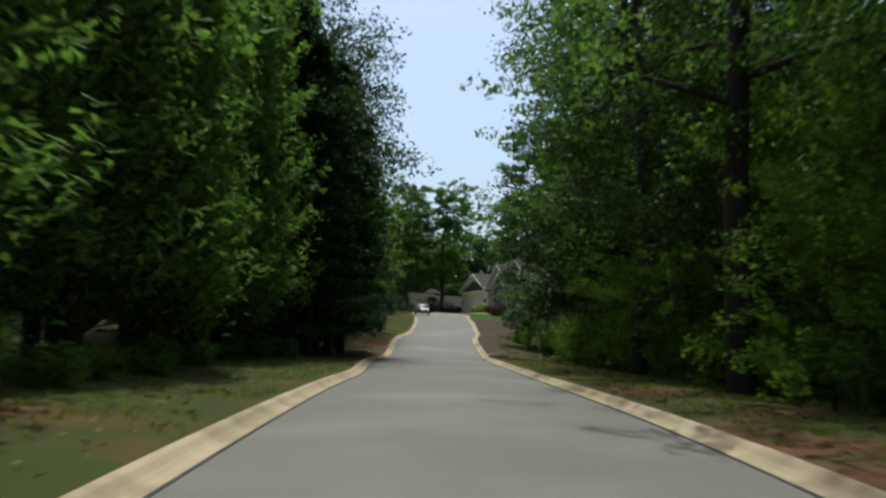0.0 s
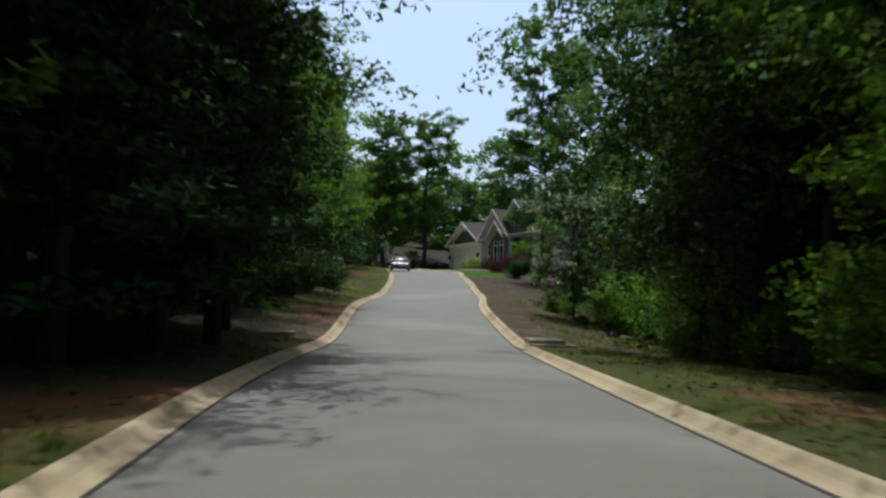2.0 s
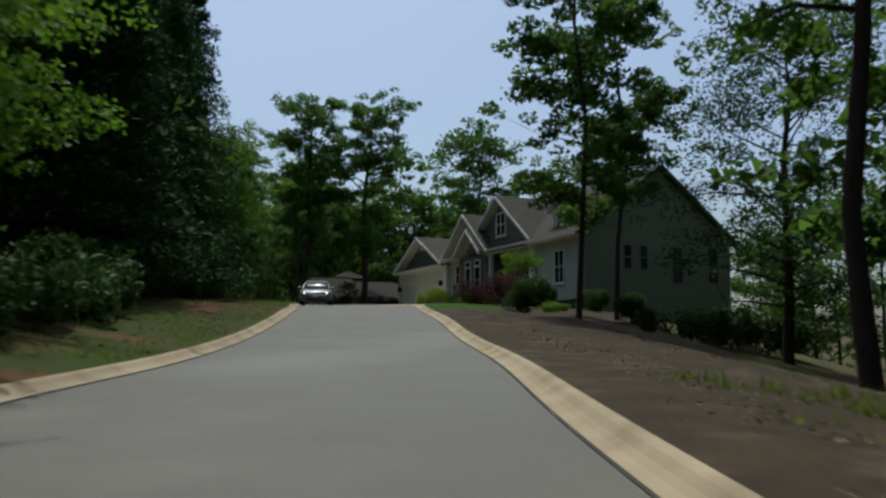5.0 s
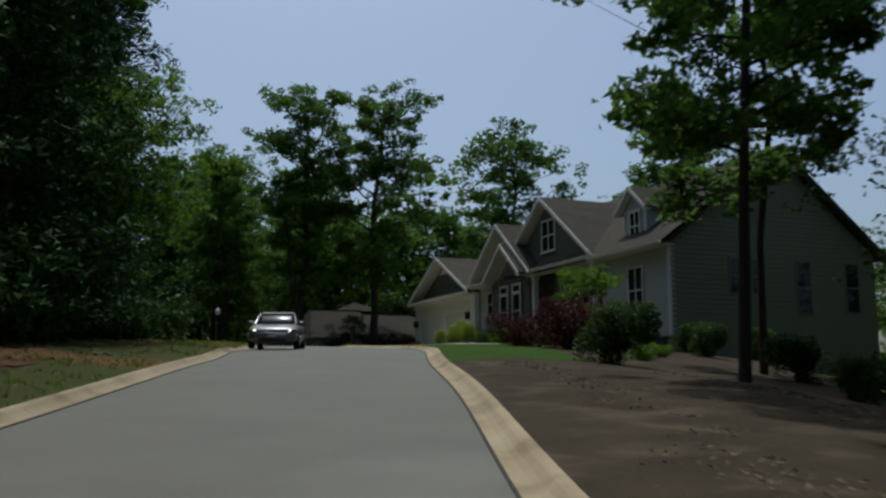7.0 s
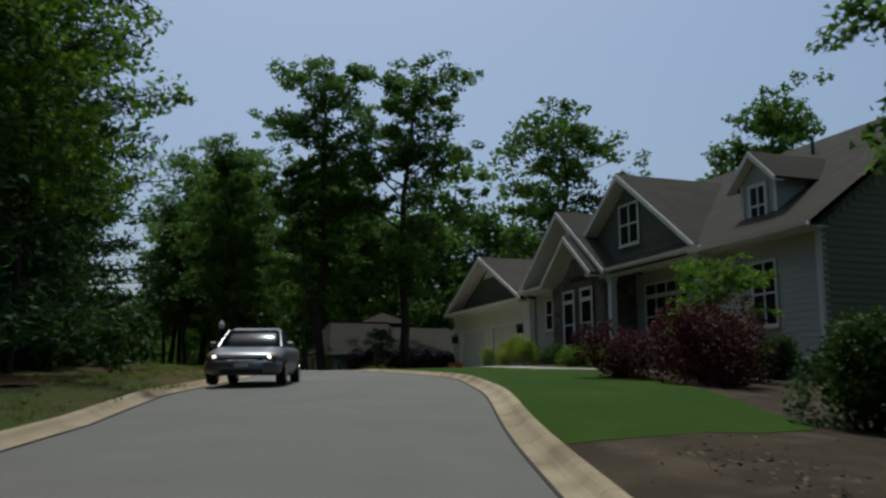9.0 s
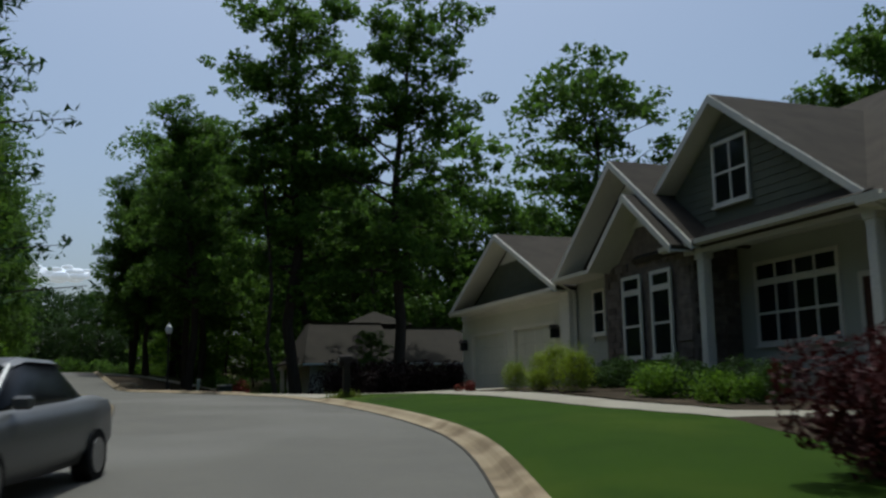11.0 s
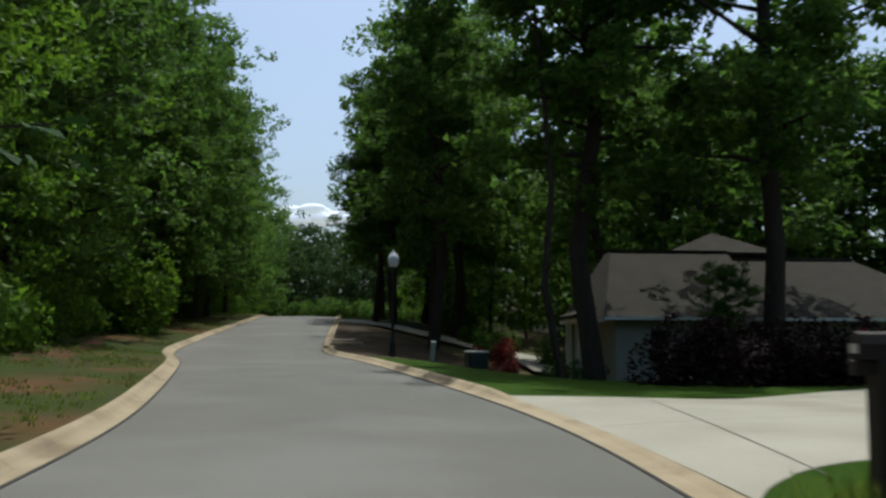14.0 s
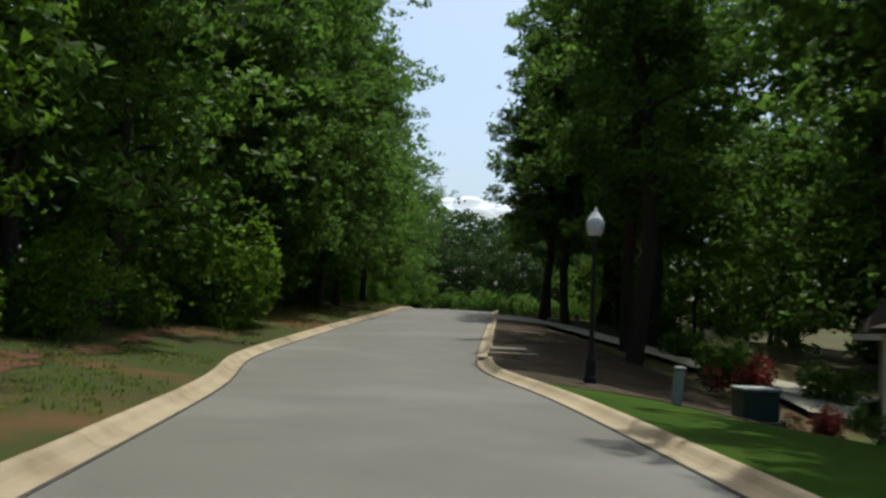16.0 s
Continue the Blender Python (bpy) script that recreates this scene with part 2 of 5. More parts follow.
# ---- the road's line: centre points x, y, z ----
LINE = np.array([
    (-65.50, -177.34, -7.17), (-57.12, -154.63, -6.44), (-52.65, -141.47, -6.01), (-48.17, -128.31, -5.57), (-44.94, -118.92, -5.28), (-41.79, -109.53,
    -5.19), (-39.19, -102.01, -5.18), (-36.88, -94.39, -5.05), (-34.30, -86.86, -5.00), (-32.22, -81.24, -5.00), (-30.32, -75.60, -4.59), (-27.73, -68.07,
    -3.95), (-24.61, -60.90, -3.56), (-21.90, -53.50, -3.07), (-19.18, -45.97, -2.34), (-17.06, -39.34, -1.76), (-14.97, -33.93, -1.32), (-13.51, -29.29,
    -1.10), (-12.25, -25.55, -0.86), (-11.71, -21.61, -0.70), (-11.61, -17.64, -0.50), (-11.86, -12.68, -0.30), (-12.12, -7.42, -0.17), (-14.82, 7.53,
    0.11), (-16.21, 12.07, 0.21), (-16.52, 16.36, 0.47), (-16.97, 25.43, 0.99), (-17.46, 37.10, 1.62), (-17.96, 46.71, 2.11), (-18.44, 56.33, 2.12),
    (-19.2, 72, 1.7), (-20, 92, 2.2), (-21, 120, 4.0)])

def spline(P, step=1.0):
    out = []
    for i in range(len(P) - 1):
        p0, p1, p2, p3 = P[max(i - 1, 0)], P[i], P[i + 1], P[min(i + 2, len(P) - 1)]
        n = max(2, int(np.linalg.norm(p2 - p1) / step))
        for k in range(n):
            t = k / n
            out.append(0.5 * (2 * p1 + (p2 - p0) * t + (2 * p0 - 5 * p1 + 4 * p2 - p3) * t * t + (3 * p1 - p0 - 3 * p2 + p3) * t ** 3))
    return np.array(out + [P[-1]])

C = spline(LINE)
for _ in range(6):
    C[1:-1] = (C[:-2] + 2 * C[1:-1] + C[2:]) / 4
seg = np.hypot(*np.diff(C[:, :2], axis=0).T)
CS = np.r_[0, np.cumsum(seg)]
CS -= CS[np.argmin(np.hypot(C[:, 0] + 47.6, C[:, 1] + 126.6))]       # station 0 beside the first camera
TAN = np.gradient(C[:, :2], axis=0)
TAN /= np.hypot(*TAN.T)[:, None]
RIGHT = np.stack([TAN[:, 1], -TAN[:, 0]], 1)
HALF = 2.43

def widen(s):
    """How far the left edge steps out where the road bends."""
    return float(np.interp(s, [94, 99, 106, 110, 114, 119], [0, 0.62, 0.74, 0.38, 0.22, 0.0]))

def on_road(s, o):
    """The point at station s, o metres to the right of the centre line, on the road's level."""
    x, y, z = (np.interp(s, CS, C[:, k]) for k in range(3))
    r = np.array([np.interp(s, CS, RIGHT[:, 0]), np.interp(s, CS, RIGHT[:, 1])])
    r /= np.hypot(*r)
    return np.array([x + r[0] * o, y + r[1] * o, z])

def station(xy):
    """Stations, offsets to the right and road levels of points."""
    xy = np.atleast_2d(xy)
    S_, O_, Z_ = [], [], []
    for i in range(0, len(xy), 4000):
        d = xy[i:i + 4000, None, :] - C[None, :, :2]
        k = (d ** 2).sum(2).argmin(1)
        dd = d[np.arange(len(k)), k]
        o = (dd * RIGHT[k]).sum(1)
        e = (dd * TAN[k]).sum(1)
        S_.append(CS[k] + e), Z_.append(np.interp(CS[k] + e, CS, C[:, 2]))
        O_.append(np.where(abs(o) > 0.7 * np.hypot(*dd.T), o, np.sign(o) * np.hypot(*dd.T)))
    return np.concatenate(S_), np.concatenate(O_), np.concatenate(Z_)

# the ground's height over the road's level: stations, and at each the heights at offsets
OFFS = np.array([-60, -25, -12, -7, -4.2, -2.83, 0, 2.83, 4.2, 7, 12, 18, 26, 60], float)
RISE = [
    (-60, (1.5, 1.2, 0.7, 0.3, 0.12, 0.065, -0.1, 0.065, 0.10, 0.1, -0.1, -0.3, -0.6, -1)),
    (40, (1.5, 1.2, 0.7, 0.3, 0.12, 0.065, -0.1, 0.065, 0.10, -0.05, -0.5, -1.2, -2, -3)),
    (55, (3, 2.4, 1.4, 0.6, 0.2, 0.065, -0.1, 0.065, 0.0, -0.45, -1.0, -1.8, -2.6, -4)),
    (71, (3, 2.5, 1.6, 0.8, 0.25, 0.065, -0.1, 0.065, 0.10, -0.15, -1.4, -2.4, -3.2, -4)),
    (86, (3, 2.2, 1.3, 0.6, 0.2, 0.065, -0.1, 0.065, 0.14, 0.05, -0.95, -2.2, -3.5, -4)),
    (95, (2, 1.6, 0.8, 0.35, 0.15, 0.065, -0.1, 0.065, 0.10, -0.2, -0.7, -1.7, -3.6, -4)),
    (104, (2, 1.4, 0.6, 0.25, 0.13, 0.065, -0.1, 0.065, 0.13, 0.12, -0.15, -0.8, -3.2, -4)),
    (109, (2, 1.3, 0.55, 0.22, 0.12, 0.065, -0.1, 0.065, 0.12, 0.2, -0.1, -0.9, -3.6, -4)),
    (115, (2, 1.2, 0.5, 0.2, 0.12, 0.065, -0.1, 0.065, 0.12, 0.25, 0.40, 0.2, -2.8, -4)),
    (121, (2.2, 1.4, 0.7, 0.28, 0.13, 0.065, -0.1, -0.005, 0.06, 0.1, 0.25, 0.2, -2.0, -3)),
    (127, (2.4, 1.6, 0.9, 0.35, 0.14, 0.065, -0.1, -0.01, -0.02, -0.08, 0.12, 0.1, -0.5, -2)),
    (133, (2.5, 1.8, 1.0, 0.4, 0.15, 0.065, -0.1, 0.065, -0.02, -0.15, -0.2, -0.3, -0.5, -1)),
    (140, (2.5, 1.8, 1.0, 0.4, 0.15, 0.065, -0.1, 0.065, 0.0, -0.45, -0.8, -1.1, -1.5, -2)),
    (146, (2.5, 1.8, 1.0, 0.4, 0.15, 0.065, -0.1, 0.065, -0.05, -0.55, -0.95, -1.3, -1.6, -2)),
    (160, (2.5, 1.8, 1.0, 0.4, 0.15, 0.065, -0.1, 0.065, 0.0, -0.35, -0.9, -1.3, -1.8, -3)),
    (180, (2.5, 1.8, 1.0, 0.4, 0.15, 0.065, -0.1, 0.065, 0.05, -0.1, -0.5, -1.0, -1.5, -2)),
    (260, (2.5, 1.8, 1.0, 0.4, 0.15, 0.065, -0.1, 0.065, 0.05, 0.0, 0.2, 0.5, 1, 1))]

def ground_z(xy):
    s, o, z = station(xy)
    tab = np.array([[np.interp(q, [r[0] for r in RISE], [r[1][k] for r in RISE]) for k in range(len(OFFS))] for q in np.linspace(-60, 260, 161)])
    f = np.clip((s + 60) / 2.0, 0, 159.999)
    i = f.astype(int)
    w = f - i
    j = np.clip(np.searchsorted(OFFS, np.clip(o, -59.9, 59.9)) - 1, 0, len(OFFS) - 2)
    v = (np.clip(o, -60, 60) - OFFS[j]) / (OFFS[j + 1] - OFFS[j])
    low = tab[i, j] * (1 - v) + tab[i, j + 1] * v
    high = tab[i + 1, j] * (1 - v) + tab[i + 1, j + 1] * v
    return z + low * (1 - w) + high * w

def gz(x, y):
    return float(ground_z([(x, y)])[0])

def strip(name, s0, s1, a, b, lift, material, label, across=6, step=1.0, noise_amp=0.0, parent=None):
    """A band of ground cover between the offsets a(s) and b(s), laid on the ground."""
    ss = np.arange(s0, s1 + 0.01, step)
    pts = []
    for s in ss:
        lo, hi = (a(s) if callable(a) else a), (b(s) if callable(b) else b)
        for k in range(across + 1):
            pts.append(on_road(s, lo + (hi - lo) * k / across)[:2])
    pts = np.array(pts)
    z = ground_z(pts) + lift
    if noise_amp:
        z += [noise_amp * noise.noise((p[0] * 2.1, p[1] * 2.1, 0)) for p in pts]
    n = across + 1
    faces = [(i * n + k, i * n + k + 1, (i + 1) * n + k + 1, (i + 1) * n + k) for i in range(len(ss) - 1) for k in range(across)]
    me = pydata(name, np.c_[pts, z], [f[::-1] for f in faces])
    me.polygons.foreach_set("use_smooth", [True] * len(me.polygons))
    ob = link(name, me, material, parent)
    return tagged(ob, label, name.replace("_", " "), kind="structure")

# ---- ground ----
gx = np.unique(np.r_[np.linspace(-900, -110, 12), np.arange(-110, 60, 2.5), np.linspace(60, 900, 12)])
gy = np.unique(np.r_[np.linspace(-900, -190, 10), np.arange(-190, 150, 2.5), np.linspace(150, 1200, 14)])
X, Y = np.meshgrid(gx, gy)
gxy = np.c_[X.ravel(), Y.ravel()]
gh = ground_z(gxy)
# the ground near the road follows it exactly only under the covers, so sink it a little there
_, go, gr = station(gxy)
gh = np.where(abs(go) < 4.6, np.minimum(gh, gr - 0.12), gh - 0.12)
nx = len(gx)
faces = [(j * nx + i, j * nx + i + 1, (j + 1) * nx + i + 1, (j + 1) * nx + i) for j in range(len(gy) - 1) for i in range(nx - 1)]
me = pydata("ground", np.c_[gxy, gh], faces)
me.polygons.foreach_set("use_smooth", [True] * len(me.polygons))
tagged(link("ground", me, SOIL), "brown woodland floor of soil, leaf litter and moss", "ground", kind="structure")

# ---- road, kerbs ----
def ribbon(name, s0, s1, profile, step=1.0):
    """A body swept along the road: profile of (offset, height) points."""
    ss = np.arange(s0, s1 + 0.001, step)
    rows = [profile(s) if callable(profile) else profile for s in ss]
    v = [on_road(s, o - widen(s) if o < -2 else o) + (0, 0, h) for s, row in zip(ss, rows) for o, h in row]
    n = len(rows[0])
    f = [(i * n + k, (i + 1) * n + k, (i + 1) * n + (k + 1) % n, i * n + (k + 1) % n) for i in range(len(ss) - 1) for k in range(n)]
    f += [tuple(range(n))[::-1], tuple((len(ss) - 1) * n + k for k in range(n))]
    return pydata(name, v, f)

rd = ribbon("road", -50, 255, [(-HALF - 0.05, 0.0), (-1.2, 0.03), (0, 0.045), (1.2, 0.03), (HALF + 0.05, 0.0), (HALF, -0.3), (-HALF, -0.3)])
tagged(link("road", rd, ASPHALT), "worn pale grey asphalt residential road", "road", kind="structure")

KERB = [(0.0, 0.012), (0.14, 0.02), (0.20, 0.05), (0.26, 0.10), (0.30, 0.115), (0.36, 0.113), (0.38, 0.09), (0.38, -0.3), (0.0, -0.3)]
for side, word in ((-1, "kerb_left"), (1, "kerb_right")):
    kerb = tagged(new(word), "buff concrete rolled kerb and gutter in jointed sections", "kerb", kind="structure")
    s = -49.0
    while s < 200:
        if True:
            def prof(q):
                f = np.interp(q, [118.8, 120.4, 127.2, 128.8], [1, 0.35, 0.35, 1]) if side > 0 else 1.0    # dropped before the driveway
                row = [(side * (HALF + o), h * f if h > 0.03 else h) for o, h in KERB]
                return row if side > 0 else row[::-1]
            me = ribbon("kerb_section", s + 0.006, s + 2.994, prof, step=0.498)
            link("kerb_section", me, CONCRETE, kerb)
        s += 3.0

# thin dark strip along each edge of the asphalt
TAR = mat("asphalt_edge", (0.045, 0.042, 0.036), 0.9, (0.070, 0.064, 0.052), 2.0, 60, 0.3)
for side, word in ((-1, "gutter_joint_left"), (1, "gutter_joint_right")):
    row = [(side * (HALF - 0.012), -0.02), (side * (HALF - 0.012), 0.010), (side * (HALF + 0.016), 0.017), (side * (HALF + 0.016), -0.02)]
    tagged(link(word, ribbon(word, -48, 199, row if side > 0 else row[::-1]), TAR), "dark joint between asphalt and gutter", "joint", kind="structure")

strip("verge_left", -48, 200, -8.5, lambda s: -2.78 - widen(s), 0.03, VERGE, "rough grass verge with bare red clay patches beside the road", 8, 1.0, 0.06)
strip("verge_right", -48, 46, 2.78, 7.5, 0.03, VERGE, "rough grass verge at the edge of the woods", 6, 1.0, 0.06)

# ---- trees ----
def leaf_cards(name, pts, size, material, aspect=0.68, up=0.35, seed=1, corners=3):
    """Many small leaves at the points, as one mesh: three-cornered blades, or folded ones of four corners."""
    rng = np.random.default_rng(seed)
    n = len(pts)
    nrm = rng.normal(size=(n, 3))
    nrm[:, 2] = abs(nrm[:, 2]) + up
    nrm /= np.linalg.norm(nrm, axis=1)[:, None]
    a = np.cross(nrm, rng.normal(size=(n, 3)))
    a /= np.linalg.norm(a, axis=1)[:, None]
    b = np.cross(nrm, a)
    L = (size * rng.uniform(0.6, 1.25, n))[:, None]
    W = L * aspect
    p = np.asarray(pts)
    ring = [p - a * L * 0.5, p + b * W * 0.5 + nrm * L * 0.06, p + a * L * 0.5, p - b * W * 0.5 + nrm * L * 0.06]
    if corners == 3:
        ring = [p - a * L * 0.5, p + a * L * 0.3 + b * W * 0.55, p + a * L * 0.45 - b * W * 0.45]
    v = np.stack(ring, 1).reshape(-1, 3)
    me = bpy.data.meshes.new(name)
    me.vertices.add(corners * n)
    me.vertices.foreach_set("co", v.ravel())
    me.loops.add(corners * n)
    me.loops.foreach_set("vertex_index", np.arange(corners * n))
    me.polygons.add(n)
    me.polygons.foreach_set("loop_start", np.arange(0, corners * n, corners))
    me.update(calc_edges=True)
    me.materials.append(material)
    return me

def broadleaf(height, crown_lo, spread, leaves, size, seed, material, limbs=16, trunk_r=None, lean=0.0):
    """Meshes of a tree's trunk with limbs, and its crown of leaf clumps."""
    rng = np.random.default_rng(seed)
    r0 = trunk_r or height * 0.012
    bm = bmesh.new()
    top = np.array([lean * height * 0.1, rng.normal() * 0.3, height * 0.94])
    tp = [np.array([0, 0, -0.4]), np.array([0, 0, 0.0])] + [top * q + np.r_[rng.normal(size=2) * 0.012 * height, 0] for q in (0.2, 0.4, 0.6, 0.8)] + [top]
    tube(bm, tp, [r0 * 1.5, r0 * 1.25, r0, r0 * 0.85, r0 * 0.65, r0 * 0.4, r0 * 0.12], 9)
    qs = np.array([p[2] for p in tp])
    def on_trunk(z):
        return np.array([np.interp(z, qs, [p[k] for p in tp]) for k in range(3)])
    cl, wt = [], []
    for i in range(limbs):
        q = (i + rng.uniform(0, 0.9)) / limbs
        z = height * (crown_lo + (0.93 - crown_lo) * q)
        ang = i * 2.4 + rng.normal() * 0.4
        fall = math.sqrt(max(0.03, 1 - ((q - 0.42) / 0.62) ** 2))
        ln = spread * (0.25 + 0.85 * fall) * rng.uniform(0.65, 1.1)
        rise = rng.uniform(0.15, 0.75) * (0.4 + q)
        b = on_trunk(z)
        d = np.array([math.cos(ang), math.sin(ang), rise])
        mid = b + d * ln * 0.5 + rng.normal(size=3) * 0.05 * ln
        tip = b + d * ln + np.array([0, 0, -0.08 * ln]) + rng.normal(size=3) * 0.08 * ln
        rr = r0 * 0.42 * (1 - 0.65 * q)
        tube(bm, [b, mid, tip], [rr, rr * 0.6, rr * 0.15], 5)
        for t in (0.45, 0.7, 0.9, 1.05):
            c = b + (mid - b) * 2 * t if t < 0.5 else mid + (tip - mid) * (2 * t - 1)
            cl.append(c + rng.normal(size=3) * spread * np.array([0.13, 0.13, 0.07]))
            wt.append(rng.uniform(0.5, 1.25) * spread * 0.2)
            if t in (0.7, 1.05):                       # a side twig with its own clump
                e = c + rng.normal(size=3) * spread * np.array([0.26, 0.26, 0.16])
                tube(bm, [c, e], [rr * 0.35, rr * 0.08], 3)
                cl.append(e)
                wt.append(rng.uniform(0.4, 0.9) * spread * 0.2)
    for t in (0.82, 0.9, 0.96, 1.0):
        cl.append(on_trunk(height * 0.94) * np.array([1, 1, t / 0.97]) + rng.normal(size=3) * np.array([0.12, 0.12, 0.03]) * spread)
        wt.append(spread * 0.17)
    cl, wt = np.array(cl), np.array(wt)
    off = rng.normal(size=(len(cl), 3, 3)) * np.array([1.0, 1.0, 0.6])
    cl = (cl[:, None, :] + off * wt[:, None, None] * 0.75).reshape(-1, 3)
    wt = (wt[:, None] * rng.uniform(0.4, 0.9, (len(wt), 3))).ravel()
    pick = rng.choice(len(cl), leaves, p=wt ** 2 / (wt ** 2).sum())
    g = rng.normal(size=(leaves, 3))
    g /= np.linalg.norm(g, axis=1)[:, None]
    g *= np.where(rng.uniform(size=leaves) < 0.06, 1.35, rng.uniform(0.25, 1.0, leaves) ** 0.5)[:, None]
    g[:, 2] = np.where(g[:, 2] < 0, g[:, 2] * 0.6, g[:, 2])
    pts = cl[pick] + g * wt[pick][:, None] * np.array([1.2, 1.2, 0.9])
    pts[:, 2] = np.maximum(pts[:, 2], 0.15)
    trunk = bpy.data.meshes.new("trunk")
    bm.to_mesh(trunk)
    bm.free()
    trunk.polygons.foreach_set("use_smooth", [True] * len(trunk.polygons))
    trunk.materials.append(BARK)
    return trunk, leaf_cards("crown", pts, size, material, seed=seed)

def conifer(height, crown_lo, spread, leaves, size, seed, material, droop=0.25, layers=16):
    rng = np.random.default_rng(seed)
    r0 = height * 0.012
    bm = bmesh.new()
    tube(bm, [(0, 0, -0.4), (0, 0, 0), (0.1, 0, height * 0.5), (0.05, 0.1, height)], [r0 * 1.5, r0 * 1.2, r0 * 0.7, 0.02], 8)
    pts = []
    per = leaves // (layers * 7)
    for i in range(layers):
        q = (i + 0.5) / layers
        z = height * (crown_lo + (0.99 - crown_lo) * q)
        ln = spread * (1 - q) ** 0.75 * rng.uniform(0.85, 1.15) + 0.25
        for k in range(7):
            ang = k * math.tau / 7 + i * 1.3 + rng.normal() * 0.25
            l2 = ln * rng.uniform(0.6, 1.15)
            d = np.array([math.cos(ang), math.sin(ang), 0.25 - droop])
            tip = np.array([0, 0, z]) + d * l2
            tube(bm, [(0, 0, z), tip], [r0 * 0.25 * (1.1 - q), 0.01], 4)
            t = rng.uniform(0.15, 1.05, per) ** 0.8
            w = 0.28 * l2 * (1.15 - t) + 0.12
            side = np.array([-d[1], d[0], 0])
            pts.append(np.array([0, 0, z]) + d * l2 * t[:, None] + side * (rng.normal(size=per) * w)[:, None] + np.array([0, 0, 1]) * (rng.normal(size=per) * 0.14 - 0.10 * t * l2 * droop)[:, None])
    trunk = bpy.data.meshes.new("trunk")
    bm.to_mesh(trunk)
    bm.free()
    trunk.materials.append(BARK)
    return trunk, leaf_cards("crown", np.concatenate(pts), size, material, 0.35, 0.8, seed)

def bush_mesh(name, r, h, leaves, size, seed, material, lumps=9):
    """A shrub's leaves, thick near its lumpy outside and reaching the ground."""
    rng = np.random.default_rng(seed)
    c = rng.normal(size=(lumps, 3)) * np.array([0.42, 0.42, 0.0])
    c[:, 2] = rng.uniform(0.25, 0.75, lumps)
    k = rng.integers(0, lumps, leaves)
    g = rng.normal(size=(leaves, 3))
    g /= np.linalg.norm(g, axis=1)[:, None]
    g *= rng.uniform(0.2, 1.0, leaves)[:, None] ** 0.4 * rng.uniform(0.35, 0.55, lumps)[k][:, None]
    p = (c[k] + g) * np.array([r, r, h])
    p[:, 2] = np.abs(p[:, 2] - 0.02) + 0.02
    return leaf_cards(name, p, size, material, 0.6, 0.3, seed)

def tree_proto(name, label, meshes, category="tree", group=""):
    ob = thing(name, label, category, group=group)
    link("trunk", meshes[0], BARK, ob)
    link("crown", meshes[1], LEAF, ob)
    return ob


placed = set()

def put(proto, m):
    """The thing itself at its first place, then copies."""
    if proto.name not in placed:
        placed.add(proto.name)
        proto.matrix_basis = m
        return proto
    s = proto.scale
    return copy_thing(proto, m @ Matrix.Diagonal((1 / s[0], 1 / s[1], 1 / s[2], 1)))

def plant(proto, x, y, scale=1.0, turn=0.0, sink=0.05, label="", tall=1.0, z=None, tilt=0.0):
    ob = put(proto, pose(x, y, (gz(x, y) if z is None else z) - sink, 0, tilt, 0) @ pose(0, 0, 0, 0, 0, turn) @ Matrix.Diagonal((scale, scale, scale * tall, 1)))
    if label:
        ob["label"] = label
    return ob

OAKS = [tree_proto("oak_tree", "tall dark green broadleaf tree with a bare trunk", broadleaf(22, 0.25, 4.8, 7600, 0.39, 11 + k, LEAF, 24, 0.22)) for k in range(3)]
WOOD_OAK = [tree_proto("woodland_oak_tree", "tall oak with a bare dark trunk at the roadside", broadleaf(22, 0.24, 4.4, 15000, 0.20, 15 + k, LEAF, 26, 0.26)) for k in range(3)]
HIGH_OAK = [tree_proto("high_crowned_oak_tree", "tall oak whose crown starts high over a bare trunk", broadleaf(20, 0.38, 4.0, 16000, 0.22, 18 + k, LEAF, 26, 0.2)) for k in range(1, 2)]
TALL = [tree_proto("tall_tree", "very tall dense dark green tree in lumpy foliage masses", broadleaf(22, 0.27, 3.7, 25000, 0.30, 21 + k, LEAF, 32, 0.28)) for k in range(3)]
ROUND = [tree_proto("round_oak_tree", "rounded dense dark green oak", broadleaf(20, 0.22, 4.2, 19000, 0.38, 41 + k, LEAF, 34, 0.24)) for k in range(2)]
FORK = [tree_proto("forked_oak_tree", "tall forked oak with a narrow open crown in the mulch bed", broadleaf(19, lo, sp, 26000, 0.22, 46 + k, LEAF, 34, 0.095)) for k, lo, sp in ((0, 0.2, 2.5), (1, 0.26, 2.5))]
EDGE = [tree_proto("forest_edge_tree", "leafy broadleaf tree green to the ground", broadleaf(15, 0.06, 4.2, 5600, 0.38, 31 + k, LEAF, 24, 0.14)) for k in range(3)]
MAPLE = [tree_proto("maple_tree", "bright green young broadleaf tree in sunlight", broadleaf(9, 0.05, 3.2, 10500, 0.195, 51 + k, LEAF_BRIGHT, 24, 0.08)) for k in range(2)]
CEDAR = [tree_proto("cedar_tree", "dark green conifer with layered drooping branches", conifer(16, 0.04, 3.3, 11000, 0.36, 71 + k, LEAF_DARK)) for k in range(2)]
CYPRESS = [tree_proto("cypress_tree", "dense green cypress in soft upright plumes", conifer(15, 0.02, 2.3, 11500, 0.32, 75 + k, LEAF_CYPRESS, -0.55, 22)) for k in range(3)]
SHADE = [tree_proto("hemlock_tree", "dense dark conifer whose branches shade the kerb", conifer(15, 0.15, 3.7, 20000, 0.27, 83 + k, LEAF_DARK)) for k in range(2)]
